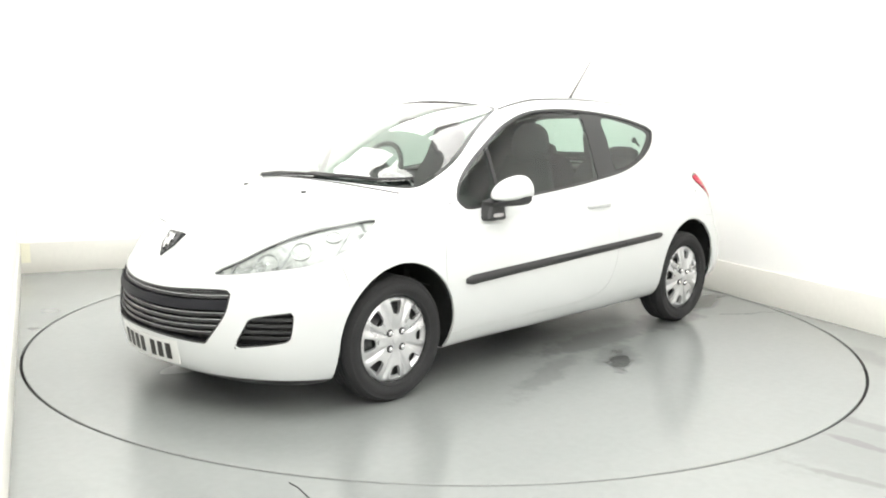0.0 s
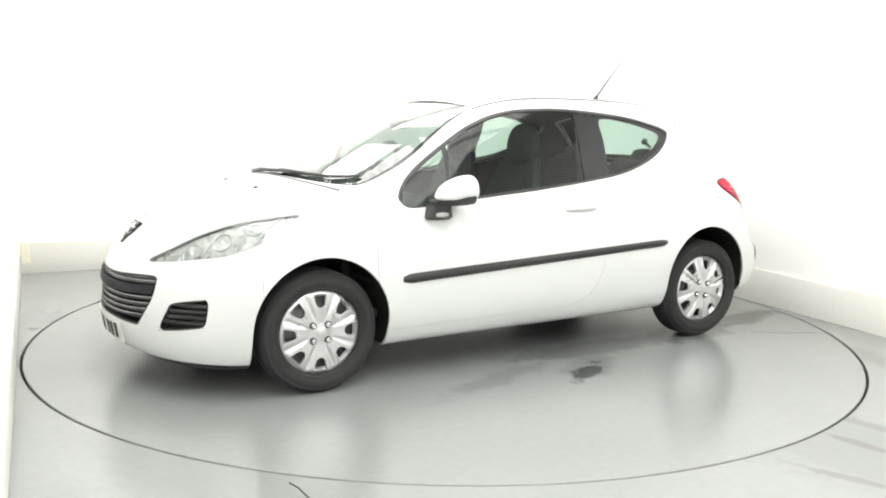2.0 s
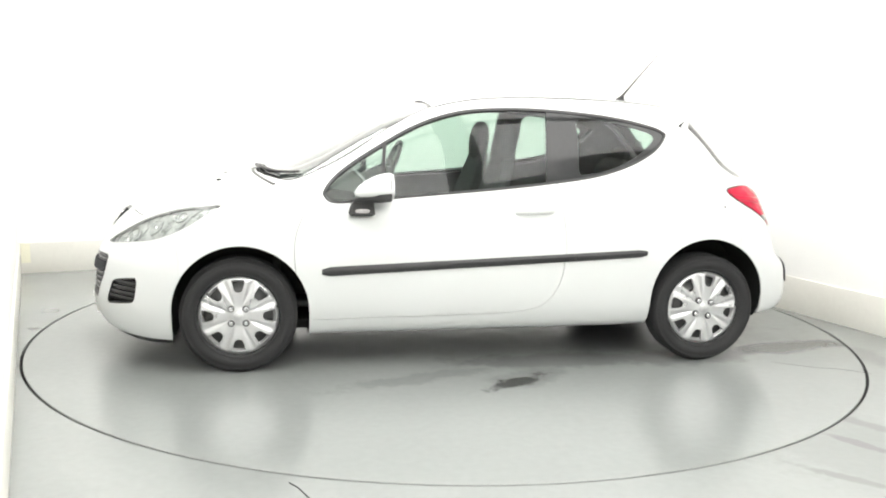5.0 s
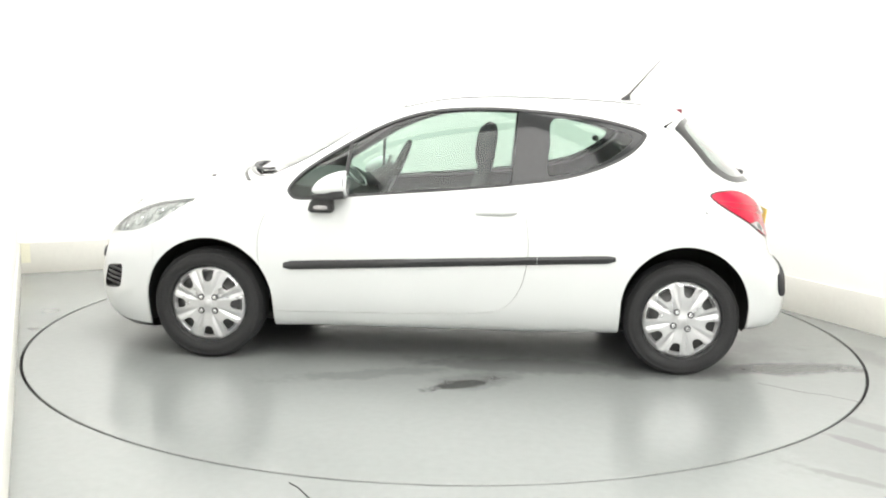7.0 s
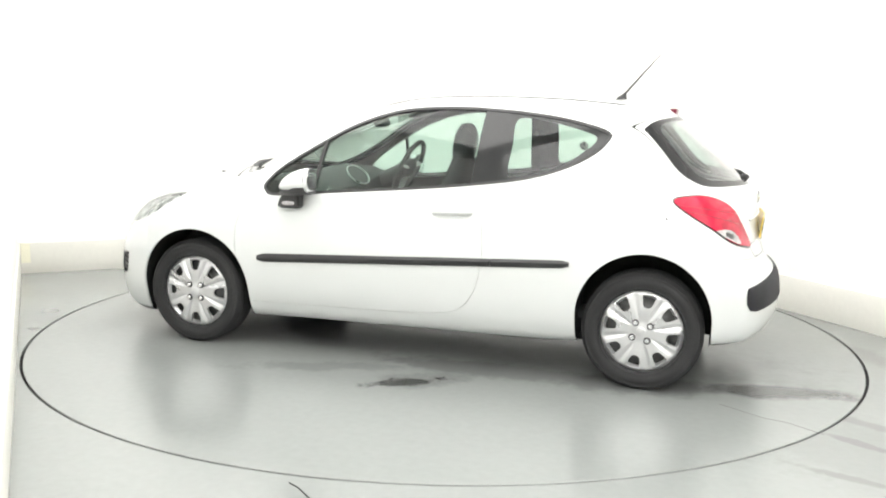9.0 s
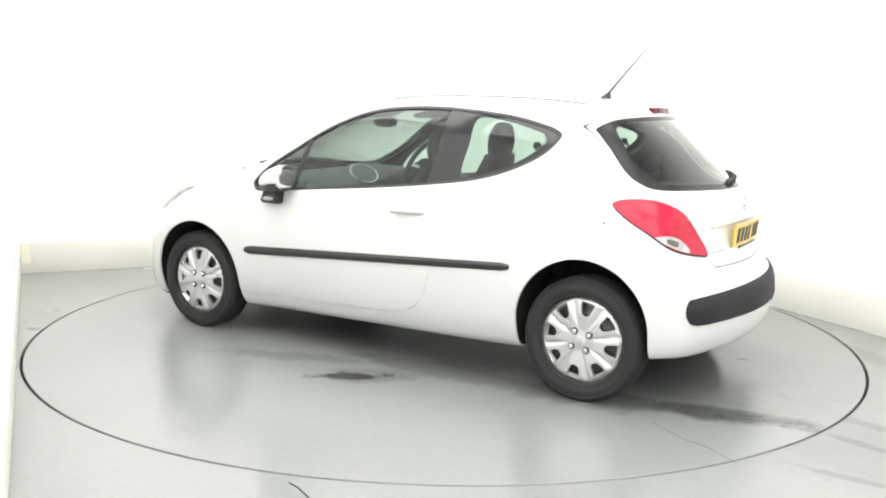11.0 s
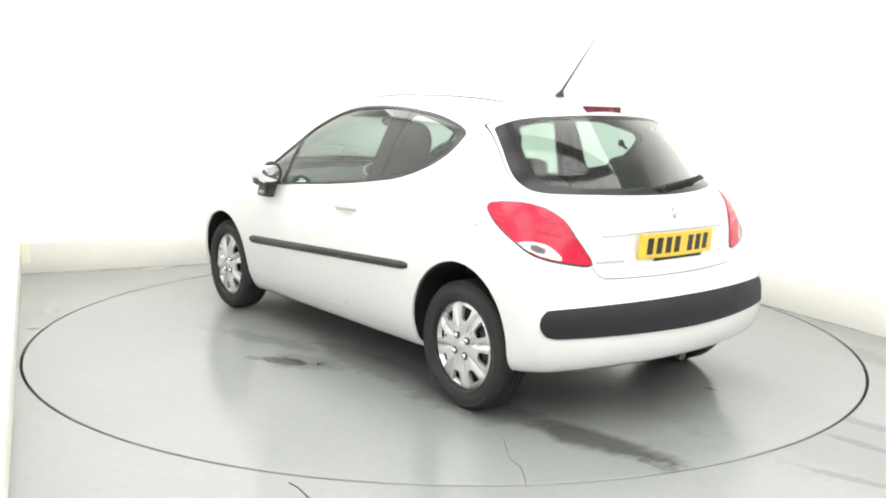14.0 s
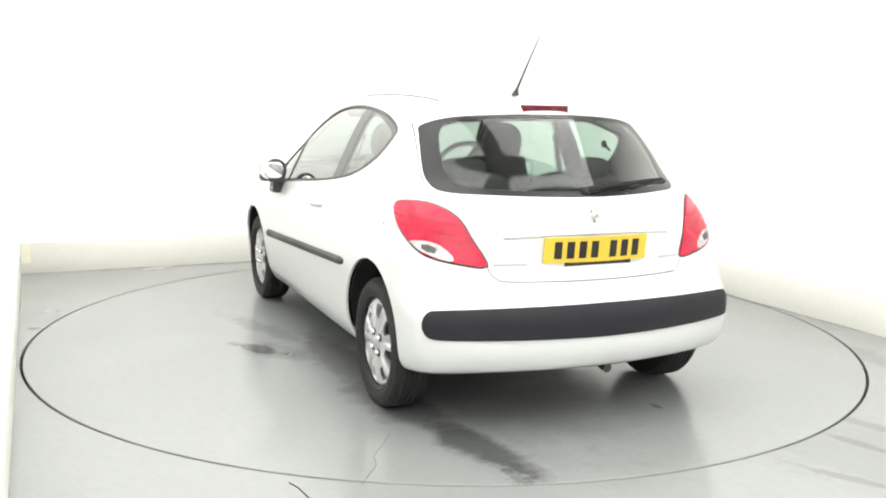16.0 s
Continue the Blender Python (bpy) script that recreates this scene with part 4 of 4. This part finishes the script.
    # plates with bars in place of characters
    def plate(bend, x, z, lean, mat, facing, label):
        m = Matrix.Translation((x, 0, z)) @ Matrix.Rotation(facing, 4, "Z") @ Matrix.Rotation(lean, 4, "Y")
        def bow(shape):
            return [(p[0] - bend * p[1] * p[1], p[1], p[2]) for p in shape[0]], shape[1]
        n = 12
        rings = [[(-0.002, -0.26 + 0.52 * k / n, -0.0555), (0.004, -0.26 + 0.52 * k / n, -0.0555), (0.004, -0.26 + 0.52 * k / n, 0.0555), (-0.002, -0.26 + 0.52 * k / n, 0.0555)] for k in range(n + 1)]
        ob = part("number_plate", moved(bow(loft(rings)), m), mat, car, label)
        y = -0.195
        for k in range(7):
            if k == 4:
                y += 0.035
            part("bar", moved(bow(rounded_box(0.003, 0.036, 0.075, 0.001, 1, pose(0.005, y, 0))), m), INK, ob)
            y += 0.0595
        return ob, m, bow
    plate(0.45, 2.110, 0.262, 0.16, PLATE_W, 0.0, "white front number plate with dark bars")
    ob, m, bow = plate(0.22, -1.829, 0.786, 0.10, PLATE_Y, math.pi, "yellow rear number plate with dark bars")
    part("plate_strip", moved(bow(rounded_box(0.004, 0.34, 0.016, 0.001, 1, pose(0.004, 0.01, -0.0625))), m), INK, ob, "narrow dark strip under the plate")
    part("plate_recess_lip", tube([on_back(y, 0.851 - 0.01 * (y / 0.4) ** 2, -0.001 + 0.006) for y in np.linspace(-0.42, 0.42, 15)], 0.006, 8), PAINT, car, "moulded lip over the rear plate")

    # badges, plain shapes
    spot_b = surface(np.array([[1.3, 0.0, 0.55]]), np.array([[0.9666, 0.0, 0.2563]]))[0]
    bx = Matrix.Translation((float(spot_b[0]), 0, float(spot_b[2]))) @ Matrix.Rotation(radians(-40), 4, "Y") @ Matrix.Translation((-0.003, 0, 0)) @ Matrix.Scale(1.2, 4)
    shield = [(-0.052, 0.052), (0.052, 0.052), (0.046, -0.01), (0.0, -0.066), (-0.046, -0.01)]
    sh = loft([[(-0.006, a, b) for a, b in shield], [(0.010, a * 0.96, b * 0.96) for a, b in shield]])
    bad = part("front_badge", moved(sh, bx), GLOSS, car, "dark shield badge with a chrome emblem")
    em = join(tube([(0.013, -0.02, 0.034), (0.014, 0.004, 0.03), (0.014, 0.008, 0.008), (0.014, -0.008, -0.012), (0.014, 0.0, -0.038)], [0.007, 0.010, 0.011, 0.010, 0.006], 8),
              tube([(0.013, 0.006, 0.012), (0.013, 0.028, 0.018)], 0.006, 6), tube([(0.013, 0.0, -0.008), (0.013, 0.026, -0.014)], 0.006, 6), tube([(0.013, -0.006, -0.01), (0.013, -0.024, 0.004), (0.013, -0.026, 0.02)], 0.005, 6))
    part("emblem", moved(em, bx), CHROME, bad, "chrome emblem")
    rb = Matrix.Translation(on_back(0.0, 0.935, 0.003)) @ Matrix.Rotation(math.pi, 4, "Z") @ Matrix.Scale(0.9, 4)
    part("rear_badge", moved(em, rb), CHROME, car, "small chrome emblem")
    for y, w in ((0.40, 0.15), (-0.42, 0.13)):
        part("lettering_bar", moved(rounded_box(0.004, w, 0.014, 0.001, 1), Matrix.Translation(on_back(y, 0.728, 0.001)) @ Matrix.Rotation(-2 * 0.26 * y * 1.0, 4, "Z")), SILVER, car, "small silver name bar")
    # silencer
    part("silencer", pillow(0.20, 0.5, 0.11, 3, at=pose(-1.62, -0.15, 0.30)), STEEL, car, "dull exhaust silencer under the bumper")
    part("tail_pipe", tube([(-1.66, -0.08, 0.27), (-1.76, -0.08, 0.255), (-1.83, -0.08, 0.243)], 0.022, 12), STEEL, car)
    part("floor_pan", rounded_box(2.0, 1.36, 0.05, 0.02, 2, pose(0.0, 0, 0.22)), DARK, car, "dark underside")
    for x in (1.27, -1.27):
        part("axle", tube([(x, -0.66, 0.29), (x, 0.66, 0.29)], 0.035, 10), DARK, car)


OCT = [(math.cos(2 * math.pi * k / 12), math.sin(2 * math.pi * k / 12)) for k in range(12)]


def build_cabin(car):
    part("cabin_floor", rounded_box(2.5, 1.34, 0.04, 0.01, 2, pose(-0.2, 0, 0.33)), TRIM, car, "dark carpeted cabin floor")
    part("bulkhead", rounded_box(0.04, 1.36, 0.55, 0.01, 2, pose(1.08, 0, 0.60)), DARK, car)
    # dashboard
    rings = []
    for k in range(25):
        y = -0.70 + 1.40 * k / 24
        e = 1 - 0.18 * (abs(y) / 0.7) ** 4
        hood = 0.055 * math.exp(-((y + 0.36) / 0.20) ** 2)
        rings.append([(1.13 - 0.30 * y * y, y, 0.90), (1.10 - 0.30 * y * y, y, 0.945), (0.85, y, 0.955 + 0.02 * (1 - abs(y)) + hood * 0.5), (0.66, y, 0.93 + hood), (0.58, y, 0.89 + hood * 0.8), (0.555, y, 0.80), (0.60, y, 0.68), (0.66, y, 0.55), (0.95, y, 0.50)])
    part("dashboard", loft(rings), TRIM, car, "dark grey moulded dashboard")
    part("dash_trim_ring", tube([(0.585 + 0.085 * math.cos(a) * 0.6, 0.03 + 0.13 * math.sin(a), 0.956 + 0.055 * math.cos(a)) for a in np.linspace(0, 2 * math.pi, 33)], 0.005, 6), SILVER, car, "pale dash trim ring")
    # steering wheel
    m = Matrix.Translation((0.385, -0.36, 0.985)) @ Matrix.Rotation(radians(-24), 4, "Y")
    ring = [(0.0, 0.185 * math.cos(a), 0.185 * math.sin(a)) for a in np.linspace(0, 2 * math.pi, 49)]
    st = part("steering_wheel", moved(tube(ring, 0.016, 10), m), TRIM, car, "dark three-spoke steering wheel")
    part("hub_pad", moved(pillow(0.06, 0.15, 0.13, 2.6), m), TRIM, st)
    for a in (0.15, math.pi - 0.15, -math.pi / 2):
        part("spoke", moved(tube([(0, 0.05 * math.cos(a), 0.05 * math.sin(a)), (0, 0.18 * math.cos(a), 0.18 * math.sin(a))], [0.022, 0.014], 8, 0.5), m), SILVER, st, "satin spoke")
    part("column", tube([(0.40, -0.36, 0.98), (0.66, -0.36, 0.86)], 0.05, 12), TRIM, car)

    def front_seat(y, ahead):
        seat = tagged(new("front_seat"), "charcoal fabric front seat")
        seat.parent = car
        seat.location = (ahead, 0, 0)
        part("seat_cushion", pillow(0.52, 0.50, 0.18, 3.5, at=pose(0.13, y, 0.53, 0, -8, 0)), SEAT, seat)
        part("seat_base", rounded_box(0.46, 0.44, 0.16, 0.03, 2, pose(0.10, y, 0.41)), TRIM, seat)
        rings = []
        for t in np.linspace(0, 1, 12):
            z = 0.52 + 0.58 * t
            cx = -0.10 - 0.17 * t
            w = 0.235 + 0.015 * math.sin(math.pi * t) - 0.075 * max(0, t - 0.65) ** 1.0 / 0.35 * (1 if t > 0.65 else 0)
            th = 0.07 - 0.034 * t
            ring = []
            for k in range(24):
                a = 2 * math.pi * k / 24
                c, s = math.cos(a), math.sin(a)
                ring.append((cx + th * math.copysign(abs(c) ** 0.6, c) + 0.03 * (abs(s) ** 3), y + w * math.copysign(abs(s) ** 0.6, s), z))
            rings.append(list(reversed(ring)))
        part("backrest", loft(rings), SEAT, seat)
        part("headrest", moved(pillow(0.115, 0.27, 0.25, 2.3), pose(-0.255, y, 1.175, 0, -8, 0)), SEAT, seat)
        for s in (-0.05, 0.05):
            part("headrest_post", tube([(-0.255, y + s, 1.05), (-0.262, y + s, 1.13)], 0.006, 8), CHROME, seat)
    front_seat(0.35, 0.05)
    front_seat(-0.35, 0.05)
    bench = part("rear_bench", pillow(0.50, 1.24, 0.17, 4, at=pose(-0.75, 0, 0.55, 0, -8, 0)), SEAT, car, "charcoal fabric rear bench")
    for y, w in ((0.32, 0.60), (-0.32, 0.60)):
        part("rear_backrest", moved(pillow(0.13, w, 0.56, 4), pose(-1.07, y, 0.80, 0, -18, 0)), SEAT, bench)
    for y in (0.35, -0.35):
        part("rear_headrest", moved(pillow(0.075, 0.25, 0.12, 2.8), pose(-1.175, y, 1.085, 0, -14, 0)), SEAT, bench)
    part("load_cover", rounded_box(0.42, 1.14, 0.02, 0.008, 2, pose(-1.40, 0, 0.965)), TRIM, car, "dark load cover behind the rear seats")
    part("gear_lever", tube([(0.40, 0.0, 0.50), (0.36, 0.0, 0.72)], [0.03, 0.012], 10), TRIM, car)
    part("console", rounded_box(0.75, 0.20, 0.22, 0.04, 2, pose(0.25, 0, 0.45)), TRIM, car)
    rv = part("cabin_mirror", moved(pillow(0.04, 0.24, 0.065, 2.8), pose(0.44, 0.0, 1.285, 0, 12, 0)), TRIM, car, "dark rear-view mirror")
    part("mirror_arm", tube([(0.45, 0, 1.30), (0.50, 0, 1.32)], 0.012, 8), TRIM, rv)
    for s in (1, -1):
        vis = part("sun_visor", moved(pillow(0.16, 0.36, 0.025, 3.5), pose(0.26, s * 0.29, 1.345, 0, 18, 0)), LINING, car, "pale folded sun visor")
        part("belt", tube([(-0.42, s * 0.60, 1.22), (-0.41, s * 0.66, 0.95), (-0.38, s * 0.68, 0.60)], 0.022, 6, 0.15), BLACK, car, "black seat belt")
        part("window_catch", join(pillow(0.045, 0.018, 0.04, 2.3, at=pose(-0.915, s * 0.615, 1.20)), tube([(-0.915, s * 0.615, 1.20), (-0.945, s * 0.635, 1.165)], 0.008, 8)), BLACK, car, "black rear window catch")
        part("belt_anchor", pillow(0.03, 0.02, 0.05, 2.5, at=pose(-0.42, s * 0.595, 1.22)), BLACK, car)


CAR = tagged(new("car"), "white three-door hatchback standing on the turntable", "car")
build_body(CAR)
build_wheels(CAR)
build_fittings(CAR)
build_cabin(CAR)


def motions():
    table, body = [], []
    for t, a in TURNS:
        c, s = math.cos(radians(a)), math.sin(radians(a))
        table.append((t, pose(0, 0, 0, 0, 0, a)))
        body.append((t, pose(c * OFF[0] - s * OFF[1], s * OFF[0] + c * OFF[1], 0, 0, 0, a)))
    walk(TURNTABLE, table)
    walk(CAR, body)


motions()
